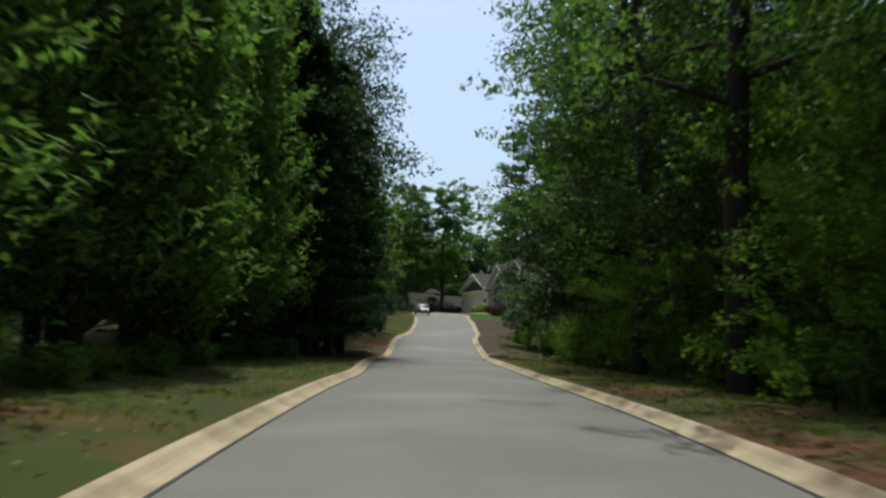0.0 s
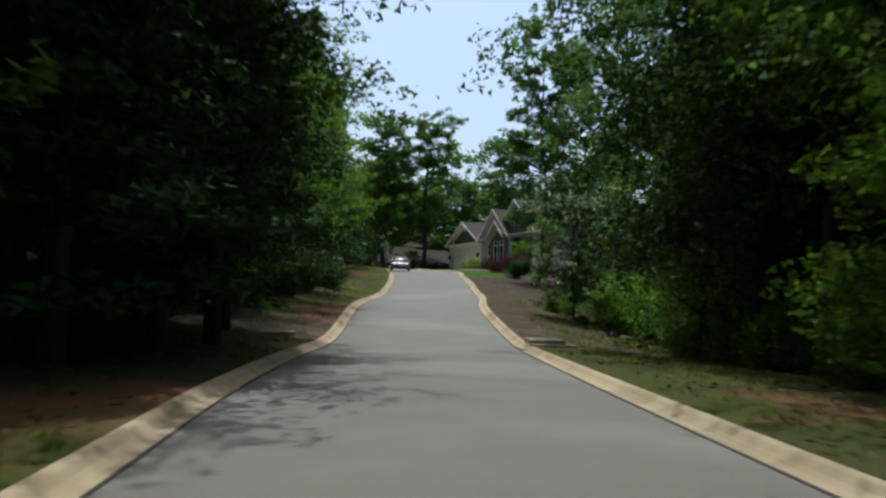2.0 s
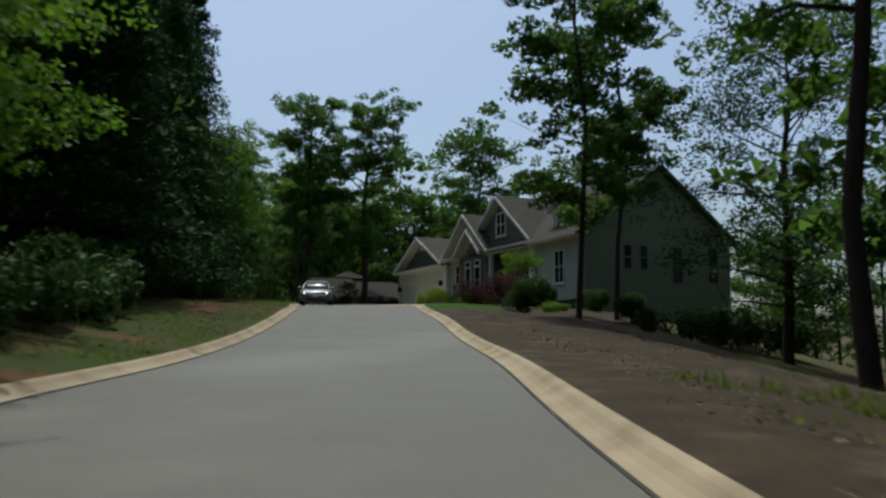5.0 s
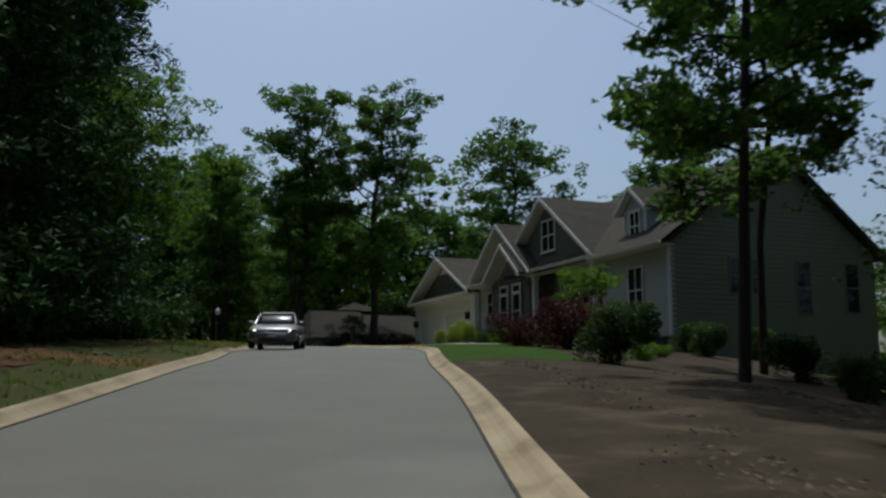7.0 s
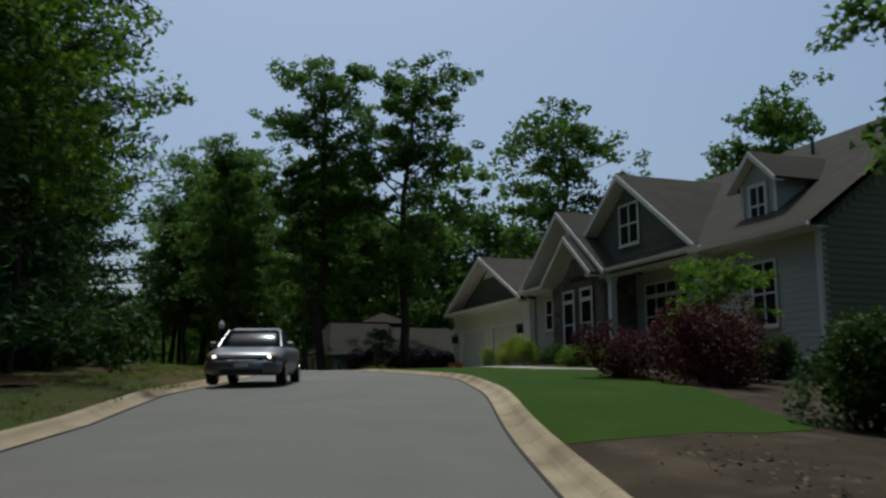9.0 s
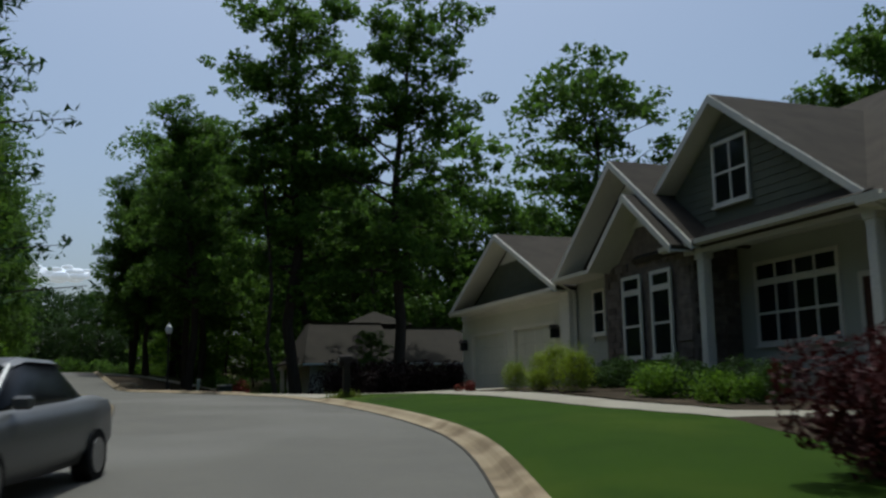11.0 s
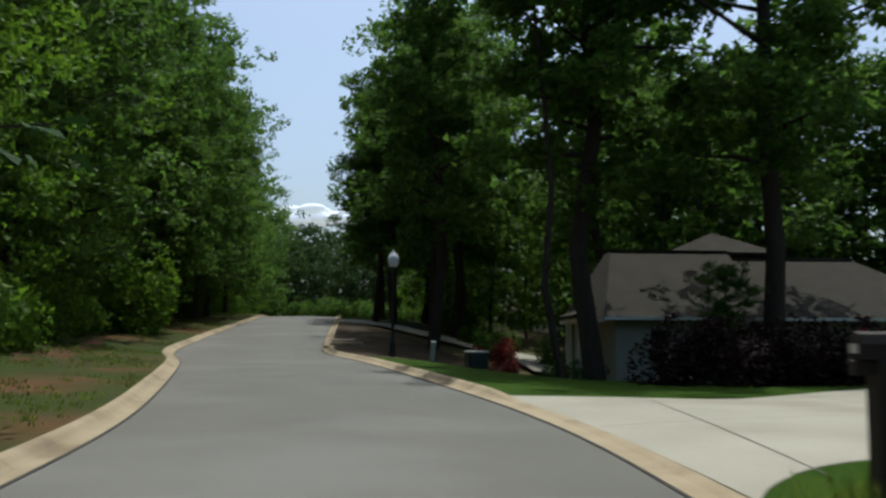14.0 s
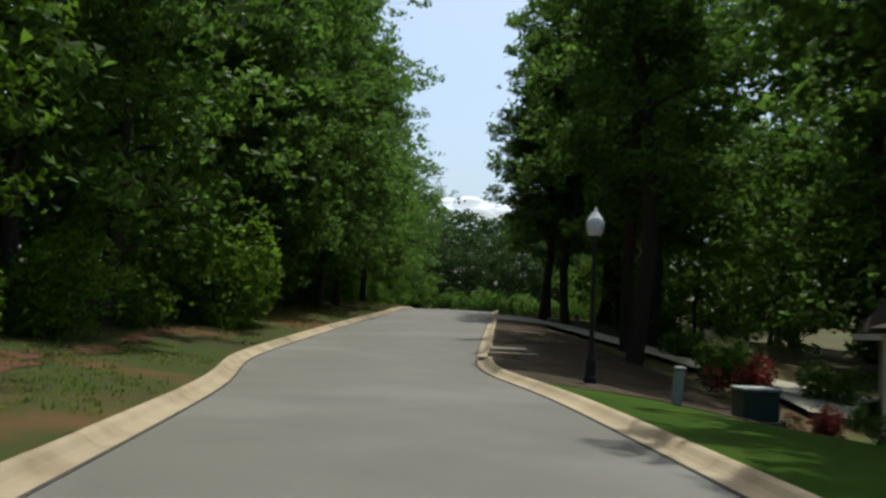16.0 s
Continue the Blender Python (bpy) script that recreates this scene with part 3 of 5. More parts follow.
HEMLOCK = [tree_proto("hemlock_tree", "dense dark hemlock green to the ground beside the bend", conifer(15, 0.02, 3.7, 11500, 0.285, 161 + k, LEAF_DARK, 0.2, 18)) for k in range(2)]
HIGH_MAPLE = [tree_proto("maple_tree", "sunlit bright green maple over a shaded trunk", broadleaf(10, lo, sp, 13000, 0.19, 171 + k, LEAF_BRIGHT, 26, 0.1)) for k, lo, sp in ((0, 0.24, 3.4), (1, 0.24, 3.4), (2, 0.46, 2.6))]
FAR_MAPLE = [tree_proto("maple_tree", "bright green broadleaf tree deep in the woods", broadleaf(9, 0.05, 3.2, 5200, 0.27, 56 + k, LEAF_BRIGHT, 22, 0.08)) for k in range(2)]
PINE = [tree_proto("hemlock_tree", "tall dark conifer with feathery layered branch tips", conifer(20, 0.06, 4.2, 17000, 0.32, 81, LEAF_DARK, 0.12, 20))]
LOBLOLLY = [tree_proto("pine_tree", "tall soft-needled green pine with a full rounded crown", broadleaf(21, 0.10, 3.5, 13000, 0.33, 87 + k, LEAF, 44, 0.2)) for k in range(2)]
THIN = [tree_proto("poplar_tree", "tall slender broadleaf tree with sparse clumped foliage", broadleaf(23, 0.30, 3.0, 11000, 0.31, 91 + k, LEAF, 15, 0.2)) for k in range(2)]
SLENDER = tree_proto("slender_tree", "slender tree with a small high crown", broadleaf(14, 0.55, 1.6, 4000, 0.25, 95, LEAF, 12, 0.1))
NEAR = [tree_proto("roadside_tree", "leafy broadleaf tree overhanging the kerb", broadleaf(15, 0.06, 4.2, 15000, 0.21, 61 + k, LEAF, 28, 0.14)) for k in range(2)]
MID = [tree_proto("woodland_edge_tree", "leafy dark green tree behind the woods' edge", broadleaf(16, 0.06, 4.3, 3700, 0.50, 66 + k, LEAF, 24, 0.15)) for k in range(3)]
BACK = [tree_proto("woodland_tree", "dark broadleaf tree deep in the woods", broadleaf(20, 0.06, 4.8, 2500, 0.75, 111 + k, LEAF, 16, 0.2)) for k in range(3)]
DEEP = [tree_proto("woodland_tree", "dark broadleaf tree deep in the woods", broadleaf(20, 0.02, 5.5, 1800, 1.1, 121 + k, LEAF, 16, 0.2)) for k in range(2)]
FAR_TREE = [tree_proto("far_tree", "rounded tree at the far end of the road, shade put into its leaf colour", broadleaf(16, 0.03, 4.6, 2700, 0.63, 126 + k, LEAF_SHADY, 22, 0.16)) for k in range(3)]
DENSE = [tree_proto("shady_oak_tree", "dense oak leafy almost to the ground, shade put into its leaf colour", broadleaf(15, 0.14, 4.2, 22000, 0.19, 151 + k, LEAF_SHADY, 40, 0.2)) for k in range(2)]

def bush_proto(name, label, me, material, stems=5, r=0.5, h=1.0):
    ob = thing(name, label, "shrub")
    link("foliage", me, material, ob)
    bm = bmesh.new()
    for k in range(stems):
        a = k * math.tau / stems
        tube(bm, [(0, 0, -0.1), (0.25 * r * math.cos(a), 0.25 * r * math.sin(a), 0.35 * h), (0.6 * r * math.cos(a), 0.6 * r * math.sin(a), 0.75 * h)], [0.03, 0.02, 0.008], 5)
    part("stems", bm, BARK, ob)
    return ob

UNDER = [bush_proto("undergrowth_shrub", "wild green undergrowth shrub at the woods' edge", bush_mesh("foliage", 1.5, 1.7, 1500, 0.24, 131 + k, LEAF), LEAF, 5, 1.2, 1.5) for k in range(2)]
# same shrub as UNDER, with the shade below the trees coloured into its leaves
UNDERD = [bush_proto("undergrowth_shrub", "green brush under the trees, darkened in colour for shade", bush_mesh("foliage", 1.5, 1.7, 1500, 0.24, 135 + k, LEAF_SHADY), LEAF_SHADY, 5, 1.2, 1.5) for k in range(2)]
UNDERB = [bush_proto("sapling_thicket", "bright green sapling thicket at the woods' edge", bush_mesh("foliage", 1.3, 2.4, 2400, 0.20, 141 + k, LEAF_BRIGHT, 12), LEAF_BRIGHT, 6, 1.0, 2.0) for k in range(2)]

R = random.Random(7)

def wood(protos, s0, s1, gap, o0, o1, lo=0.8, hi=1.2, jitter=0.5, tall=1.0, low=(0, 0, 1)):
    s = s0
    while s < s1:
        o = R.uniform(o0, o1)
        x, y, _ = on_road(s + R.uniform(-jitter, jitter) * gap, o)
        plant(R.choice(protos), x, y, R.uniform(lo, hi) * (low[2] if low[0] < s < low[1] else 1), R.uniform(0, 360), tall=tall)
        s += gap * R.uniform(0.8, 1.2)

# left woods, from the start to past the far bend
wood(MID, -8, 44, 4.5, -12.5, -9.5, 0.85, 1.15)
wood(CYPRESS, -4, 34, 2.5, -7.4, -6.2, 0.75, 1.05)
wood(CYPRESS, -4, 40, 3.2, -10.0, -8.6, 1.0, 1.25)
wood(MID, 60, 90, 4.5, -18, -13.5, 0.8, 1.0)
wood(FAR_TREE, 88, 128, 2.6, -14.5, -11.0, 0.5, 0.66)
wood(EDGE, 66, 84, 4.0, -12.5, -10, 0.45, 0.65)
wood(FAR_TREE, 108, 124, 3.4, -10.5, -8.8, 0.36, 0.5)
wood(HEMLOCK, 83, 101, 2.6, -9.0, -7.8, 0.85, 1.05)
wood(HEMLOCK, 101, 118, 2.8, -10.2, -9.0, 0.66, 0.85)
wood(MID, 84, 106, 4.0, -17.0, -14.0, 0.75, 0.9)
for s, o, h in ((64, -10, 0.6), (50, 8.2, 0.8), (53, 9.6, 0.75)):
    x, y, _ = on_road(s, o)
    plant(NEAR[int(s) % 2], x, y, h, s * 37)
# shade sits in these crowns' leaf colour; the small last one is a shaded bush
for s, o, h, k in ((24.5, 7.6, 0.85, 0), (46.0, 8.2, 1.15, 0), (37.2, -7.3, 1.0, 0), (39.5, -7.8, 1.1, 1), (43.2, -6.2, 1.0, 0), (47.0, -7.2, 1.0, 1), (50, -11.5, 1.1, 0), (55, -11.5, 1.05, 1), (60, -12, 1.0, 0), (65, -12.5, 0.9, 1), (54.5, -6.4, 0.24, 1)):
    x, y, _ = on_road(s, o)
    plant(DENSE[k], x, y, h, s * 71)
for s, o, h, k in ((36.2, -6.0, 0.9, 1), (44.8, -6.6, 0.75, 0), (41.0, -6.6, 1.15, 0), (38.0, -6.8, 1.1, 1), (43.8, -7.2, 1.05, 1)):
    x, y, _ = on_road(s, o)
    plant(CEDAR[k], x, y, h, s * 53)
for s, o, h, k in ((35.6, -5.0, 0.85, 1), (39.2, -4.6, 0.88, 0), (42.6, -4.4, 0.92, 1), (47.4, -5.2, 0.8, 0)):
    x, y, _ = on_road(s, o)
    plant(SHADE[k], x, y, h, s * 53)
wood(OAKS + EDGE, 124, 150, 4.5, -14.5, -11.0, 0.85, 1.05)
wood(LOBLOLLY, 146, 206, 6.0, -9.5, -6.5, 0.8, 1.0)
for s, o, h, k in ((161, -5.8, 0.62, 0), (166.5, -5.0, 0.68, 1), (172, -5.2, 0.70, 0), (181, -5.2, 0.7, 1)):
    x, y, _ = on_road(s, o)
    plant(LOBLOLLY[k], x, y, h, s * 29)
for s, o, h, k in ((171, 6.0, 0.62, 0), (178, 6.4, 0.62, 2), (187, 6.0, 0.62, 1)):
    x, y, _ = on_road(s, o)
    plant(TALL[k], x, y, h, s * 29)
wood(OAKS, 160, 205, 9.0, -12, -9.5, 0.85, 1.0)
wood(MAPLE, 129, 200, 3.8, -9.4, -7.6, 0.6, 1.15)
wood(EDGE, 205, 240, 5.0, -9.0, -7.0, 0.7, 1.0)
wood(BACK, -20, 86, 6.0, -24, -17, 0.95, 1.2)
wood(BACK, 92, 128, 6.0, -24, -17, 0.6, 0.75)
wood(BACK, 128, 250, 6.0, -24, -17, 0.95, 1.2)
# right woods before the first house: bare trunks, bright saplings between them
for s, o, h, k in ((-4, 6.6, 1.0, 0), (3, 8.6, 0.95, 1), (10.5, 6.9, 1.0, 2), (18.2, 6.0, 1.02, 0), (30, 6.6, 0.9, 2), (33, 7.4, 1.0, 0), (38.5, 8.4, 0.85, 1), (43, 8.8, 0.8, 2)):
    x, y, _ = on_road(s, o)
    plant(WOOD_OAK[k], x, y, h, s * 61)
wood(OAKS + FAR_MAPLE, -8, 50, 6.5, 11, 15, 0.85, 1.15)
wood(MAPLE, -4, 40, 5.0, 8.0, 11, 0.55, 1.0)
wood(EDGE, 4, 46, 9.0, 9.5, 12, 0.4, 0.65)
wood(BACK, -20, 62, 9.0, 20, 32, 0.9, 1.2)
wood(EDGE, 44, 54, 4.0, 11, 14, 0.75, 1.0)
wood(MID + BACK, 44, 66, 3.0, 19, 26, 0.85, 1.05)
wood(MID + BACK, 66, 76, 3.5, 17, 24, 0.6, 0.75)
wood(MAPLE, 4, 40, 8.0, 6.0, 7.0, 0.3, 0.5)
wood(DEEP, 60, 100, 5.0, 30, 36, 0.8, 1.0)
wood(UNDER, 46, 60, 1.8, 8.0, 10.5, 0.6, 1.0)
for x, y, h, k in ((-13.4, -71.0, 0.95, 0), (-16.6, -77.0, 1.0, 1), (-20.8, -80.6, 0.85, 0), (-23.6, -85.6, 0.9, 1), (-11.0, -74.5, 1.35, 0), (-14.0, -81.0, 1.35, 1), (-18.6, -87.0, 1.3, 0), (-12.0, -66.5, 0.55, 1)):
    plant(DENSE[k], x, y, h, 70 * k + x)
for k in range(10):
    plant(BACK[k % 3], R.uniform(-6, 8), -68 + 1.7 * k, R.uniform(0.8, 1.0), 40 * k)
# behind and beyond the gardens
for k in range(16):
    plant(R.choice(BACK + EDGE), R.uniform(20, 30), -66 + k * 5.6, R.uniform(0.42, 0.58), R.uniform(0, 360))
for k in range(18):
    plant(R.choice(MID), 0 + k * 2.1 + R.uniform(-1, 1), 28 + R.uniform(-3, 7), R.uniform(0.82, 1.0), R.uniform(0, 360))
wood(MID, 152, 205, 4.5, 18, 25, 0.7, 0.95)
wood(OAKS + FAR_MAPLE, 166, 235, 6.5, 10.5, 15, 0.85, 1.1)
wood(OAKS, 170, 190, 6.0, 8.0, 10.5, 0.85, 1.0)
wood(BACK, 160, 250, 10.0, 20, 32, 0.9, 1.1)
for row, (yy, h) in enumerate(((104, 0.48), (112, 0.62), (121, 0.74), (132, 0.86))):
    for k in range(15):
        plant(R.choice(FAR_TREE), -48 + k * 3.4 + row + R.uniform(-0.8, 0.8), yy + R.uniform(-3, 3), h * R.uniform(0.9, 1.08), R.uniform(0, 360))
for k in range(14):
    plant(UNDER[k % 2], -46 + k * 3.4 + 1.5, 100 + R.uniform(-3, 3), R.uniform(1.2, 1.8), R.uniform(0, 360))
# undergrowth
wood(UNDER, -10, 44, 2.4, -6.4, -5.4, 0.3, 0.6)
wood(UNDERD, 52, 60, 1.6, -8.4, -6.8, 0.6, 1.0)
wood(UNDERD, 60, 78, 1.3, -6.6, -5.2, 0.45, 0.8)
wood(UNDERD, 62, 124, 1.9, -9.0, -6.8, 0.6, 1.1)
wood(UNDER + UNDERB, 118, 200, 2.0, -7.4, -6.0, 0.4, 0.9)
wood(UNDER + UNDERB, -10, 47, 2.4, 6.8, 8.8, 0.35, 0.8)
wood(UNDER, 150, 190, 2.6, 9, 12, 0.4, 0.8)

# single trees
plant(HIGH_MAPLE[0], -31.7, -55.0, 1.05, 20, label="bright green maple in full sun beside the road")
for s, o, h, k in ((60.5, -6.2, 1.0, 1), (66, -6.6, 0.85, 0), (71, -8.2, 0.7, 1), (56.5, -8.0, 0.9, 1), (102.6, -7.2, 0.8, 2)):
    x, y, _ = on_road(s, o)
    plant(HIGH_MAPLE[k], x, y, h, s * 41)
x, y, _ = on_road(52.5, -6.6)
plant(MAPLE[0], x, y, 0.5, 352)
plant(HIGH_MAPLE[1], -33.5, -60.5, 0.75, 80)
plant(MAPLE[1], -34.5, -64.0, 0.5, 200)
plant(MAPLE[0], -36.8, -70.5, 0.6, 120)
plant(UNDERB[0], -34.3, -67.6, 0.9, 10)
plant(UNDERB[1], -21.7, 19.0, 1.25, 60)
plant(PINE[0], -20.8, -10.0, 1.25, 0)
plant(CEDAR[0], -27.5, -44.5, 1.1, 0)
plant(CEDAR[1], -25.5, -31.0, 1.0, 0)
for x, y, k, h in ((-11.3, -46.5, 0, 1.0), (-5.4, -40.2, 1, 1.0)):
    plant(FORK[k], x, y, h, 40 + 90 * k)
plant(DENSE[1], -3.2, -48.0, 0.9, 90)
for x, y, h, k in ((15.5, -31, 0.75, 0), (17.5, -34.5, 0.8, 1), (20, -38, 0.8, 2), (15.0, -27.0, 0.6, 2), (18.5, -24.5, 0.6, 0)):
    plant(EDGE[k], x, y, h, 80 * k)
plant(HIGH_OAK[0], -13.6, -61.0, 1.0, 130)
plant(THIN[1], -25.6, -8.5, 1.05, 0)
plant(THIN[0], -26.8, 2.0, 1.0, 0)
plant(TALL[1], -5.6, 8.2, 0.94, 300, label="very tall dark tree with a massive trunk")
plant(SLENDER, -6.9, 6.4, 1.0, 40, label="slender leaning tree beside the second house", tilt=-4.0)
plant(TALL[2], -0.75, 7.3, 0.97, 45, tilt=3.0, label="very tall sparse tree with bare twigs at its top")
plant(TALL[2], -2.4, 21.0, 0.80, 10)
for x, y, h, k in ((-9.8, 21, 0.79, 0), (-9.5, 27, 0.78, 2), (-8, 33, 0.8, 1), (-12.6, 40, 0.70, 0), (-9, 47, 0.88, 2)):
    plant(TALL[k], x, y, h, 60 * k)
plant(ROUND[0], 13.4, 11.9, 1.04, 150, label="broad dark oak behind the house")
plant(ROUND[1], 17.3, -6.5, 0.84, 200, label="rounded oak rising over the house roof")

# ---- garden ground ----
def patch(name, outline, lift, material, label, category, step=0.8, thick=0.0, parent=None, kind="structure"):
    """A flat cover with the given outline, cut into squares and laid on the ground."""
    bm = bmesh.new()
    f = bm.faces.new([bm.verts.new((x, y, 0)) for x, y in outline])
    if f.normal.z < 0 or f.calc_area() and sum((a[0] * b[1] - b[0] * a[1]) for a, b in zip(outline, outline[1:] + outline[:1])) < 0:
        f.normal_flip()
    for axis in (0, 1):
        lo, hi = min(p[axis] for p in outline), max(p[axis] for p in outline)
        k = lo + step
        while k < hi:
            co, no = [0, 0, 0], [0, 0, 0]
            co[axis], no[axis] = k, 1
            bmesh.ops.bisect_plane(bm, geom=bm.verts[:] + bm.edges[:] + bm.faces[:], plane_co=co, plane_no=no)
            k += step
    xy = [(v.co.x, v.co.y) for v in bm.verts]
    for v, z in zip(bm.verts, ground_z(xy)):
        v.co.z = z + lift
    if thick:
        bmesh.ops.solidify(bm, geom=bm.faces[:], thickness=-thick)
    ob = part(name, bm, material, parent, smooth=True)
    return tagged(ob, label, category, kind=kind)

def rounded(pts, times=2):
    """Corners of an open line cut off twice over, for soft garden edges."""
    for _ in range(times):
        out = [pts[0]]
        for a, b in zip(pts, pts[1:]):
            out += [(a[0] * 0.75 + b[0] * 0.25, a[1] * 0.75 + b[1] * 0.25), (a[0] * 0.25 + b[0] * 0.75, a[1] * 0.25 + b[1] * 0.75)]
        pts = out + [pts[-1]]
    return pts

def kerbside(s0, s1, o=2.8, n=10):
    return [tuple(on_road(s, o)[:2]) for s in np.linspace(s0, s1, n)]

NEAR_EDGE = rounded([(-7.0, -29.5), (-8.0, -33.5), (-9.2, -36.6), (-10.4, -39.2), (-10.9, -40.6), (-11.8, -41.4), (-13.2, -42.0), tuple(on_road(91.3, 2.78)[:2])])
TIP = rounded([tuple(on_road(120.35, 2.78)[:2]), (-8.75, -12.2), (-8.1, -11.5), (-7.2, -11.2), (-6.4, -11.5), (-6.0, -13.5)])
patch("lawn", kerbside(91.3, 120.35, 2.78, 16)[:-1] + TIP + [(-5.9, -17), (-6.0, -22), (-5.8, -26)] + NEAR_EDGE[:-1], 0.045, LAWN, "smooth bright green mown front lawn", "lawn")
patch("driveway", kerbside(120.4, 128.2, 2.78, 6) + [(-6.5, -4.2), (-3.5, -2.4), (-0.05, -0.2), (-0.05, -9.4), (-2.6, -10.2), (-4.6, -12.2), (-5.9, -12.9)] + [(x, y + 0.01) for x, y in TIP[-3:0:-1]], 0.05, DRIVE, "pale concrete driveway to the garage", "driveway")
SEAM = mat("joint_filler", (0.16, 0.145, 0.115), 0.95)
for (ax, ay), (bx, by) in (((-9.2, -8.6), (-0.2, -5.0)), ((-4.3, -11.4), (-4.6, -3.2)), ((-8.2, -11.9), (-7.6, -4.9))):
    nx_, ny_ = -(by - ay), bx - ax
    q = 0.008 / math.hypot(nx_, ny_)
    patch("drive_joint", [(ax - nx_ * q, ay - ny_ * q), (bx - nx_ * q, by - ny_ * q), (bx + nx_ * q, by + ny_ * q), (ax + nx_ * q, ay + ny_ * q)], 0.055, SEAM, "dark control joint in the concrete driveway", "joint")
patch("walkway", [(-5.9, -12.6), (-4.6, -12.2), (-4.45, -15), (-4.7, -18.5), (-4.9, -22), (-4.6, -24.5), (-1.2, -24.0), (-1.2, -25.2), (-4.6, -26), (-5.75, -26), (-5.95, -22), (-5.85, -17), (-5.95, -13.5)], 0.052, DRIVE, "pale concrete front walk", "walkway")
patch("planting_bed", [(-4.4, -12.4), (-2.5, -10.4), (-0.1, -9.7), (-0.6, -17.5), (-0.6, -24.0), (-4.4, -24.4), (-4.75, -22), (-4.5, -18.5), (-4.3, -15)], 0.06, MULCH, "dark mulch planting bed before the house", "bed")
patch("mulch_bank", kerbside(46, 91.3, 2.78, 28) + NEAR_EDGE[::-1][1:] + [(-7.0, -29.4), (-5.8, -26), (-1, -26), (0.5, -29.5), (4, -31), (0, -36), (-6, -45), (-12, -56), (-19, -68), (-22.5, -74), (-25.5, -80), (-27.5, -85.5)], 0.04, MULCH, "brown bark mulch bank falling away from the road", "bed", 1.2)
patch("chip_bank", kerbside(46.5, 53, -2.78, 6) + [(-37.2, -75.2), (-39.2, -80.5)], 0.05, MULCH, "reddish wood chip bank below the trees", "bed")
patch("lawn_edge_clay", kerbside(53, 60, -2.78, 6) + [(-33.6, -70.6), (-35.2, -75.6)], 0.045, CLAY, "bare red clay bank with wood chips", "bed")
for s0, o0, ln, wd in ((138.0, -5.4, 3.6, 0.55), (143.6, -5.0, 1.3, 0.35), (148.0, -5.1, 2.0, 0.4), (86, -4.9, 2.4, 0.6), (99, -5.6, 2.2, 0.5)):
    ring = []
    for k in range(44):
        a = k * math.tau / 44
        q = 1 + 0.55 * noise.noise((2 * math.cos(a), 2 * math.sin(a), s0)) + 0.4 * noise.noise((6 * math.cos(a), 6 * math.sin(a), s0))
        ring.append(tuple(on_road(s0 + ln * q * math.cos(a), o0 + wd * q * math.sin(a))[:2]))
    patch("clay_patch", ring, 0.048, CLAY, "bare red clay patch in the verge", "bed", 0.6)
patch("neighbour_lawn", kerbside(128.2, 142.0, 2.78, 8) + [(-11.4, 8.3), (-9.6, 6.3), (-7.6, 7.0), (-5.5, 7.8), (5.5, 7.9), (5.5, -2.2), (0.1, 0.02), (-0.05, -0.2), (-3.5, -2.4), (-6.5, -4.2)], 0.045, LAWN, "bright green mown lawn of the second garden", "lawn")
patch("neighbour_bed", kerbside(142.2, 168, 2.78, 14) + [(-13.2, 34.0), (-10.6, 25.0), (-8.6, 16.0), (-8.2, 9.6), (-9.4, 6.5), (-11.2, 8.3)], 0.045, MULCH, "brown mulch bed between kerb and drive", "bed")
patch("neighbour_drive", kerbside(168.5, 173.5, 2.78, 3) + [(-11.2, 36.5), (-7.2, 26.0), (-4.0, 21.0), (3.0, 19.0), (3.0, 16.8), (-3.6, 17.0), (-5.0, 14.6), (-6.4, 15.0), (-6.6, 18.6), (-8.6, 25.0), (-12.2, 33.6)], 0.05, DRIVE, "pale concrete drive curving down to the second house", "driveway")

# ---- house ----
house = thing("house", "grey-green sided house with white trim and brown gabled roofs", "house")

def gable_face(x, y0, y1, yp, ze, zp, t=0.25):
    return prism(bmesh.new(), [(y0, ze), (y1, ze), (yp, zp)], "x", x, x + t)

def gable_roof(x0, x1, ye0, yp, ye1, ze, zp, t=0.14):
    """Two roof slopes whose ridge runs along x."""
    bm = bmesh.new()
    slab(bm, [(x0, ye0, ze), (x1, ye0, ze), (x1, yp, zp), (x0, yp, zp)], t)
    slab(bm, [(x0, yp, zp), (x1, yp, zp), (x1, ye1, ze), (x0, ye1, ze)], t)
    return bm

def rake(x, ye, yp, ze, zp, w=0.22, t=0.05, drop=0.02):
    """A white board along a gable's sloping edge."""
    return prism(bmesh.new(), [(ye, ze - drop), (yp, zp - drop), (yp, zp - drop - w), (ye, ze - drop - w * 0.9)], "x", x - t, x)

def soffit(x0, x1, ye, yp, ze, zp, d=0.16):
    """The white underside of a gable's overhang."""
    return slab(bmesh.new(), [(x0, ye, ze - d), (x1, ye, ze - d), (x1, yp, zp - d), (x0, yp, zp - d)], 0.03)

def clapboards(parent, x, y0, y1, z0, z1, pitch=0.19, material=None, holes=()):
    """Lapped boards on a wall that faces the road, each its own piece."""
    z = z0
    while z < z1 - 0.02:
        top = min(z + pitch, z1)
        runs = [(y0, y1)]
        for h0, h1, g0, g1 in holes:
            if g0 < top and g1 > z:
                runs = [r for a, b in runs for r in ((a, min(b, h0)), (max(a, h1), b)) if r[1] - r[0] > 0.02]
        for a, b in runs:
            bm = prism(bmesh.new(), [(x, z), (x - 0.03, z), (x - 0.012, top), (x, top)], "y", a, b)
            part("board", bm, material or SIDING, parent)
        z += pitch

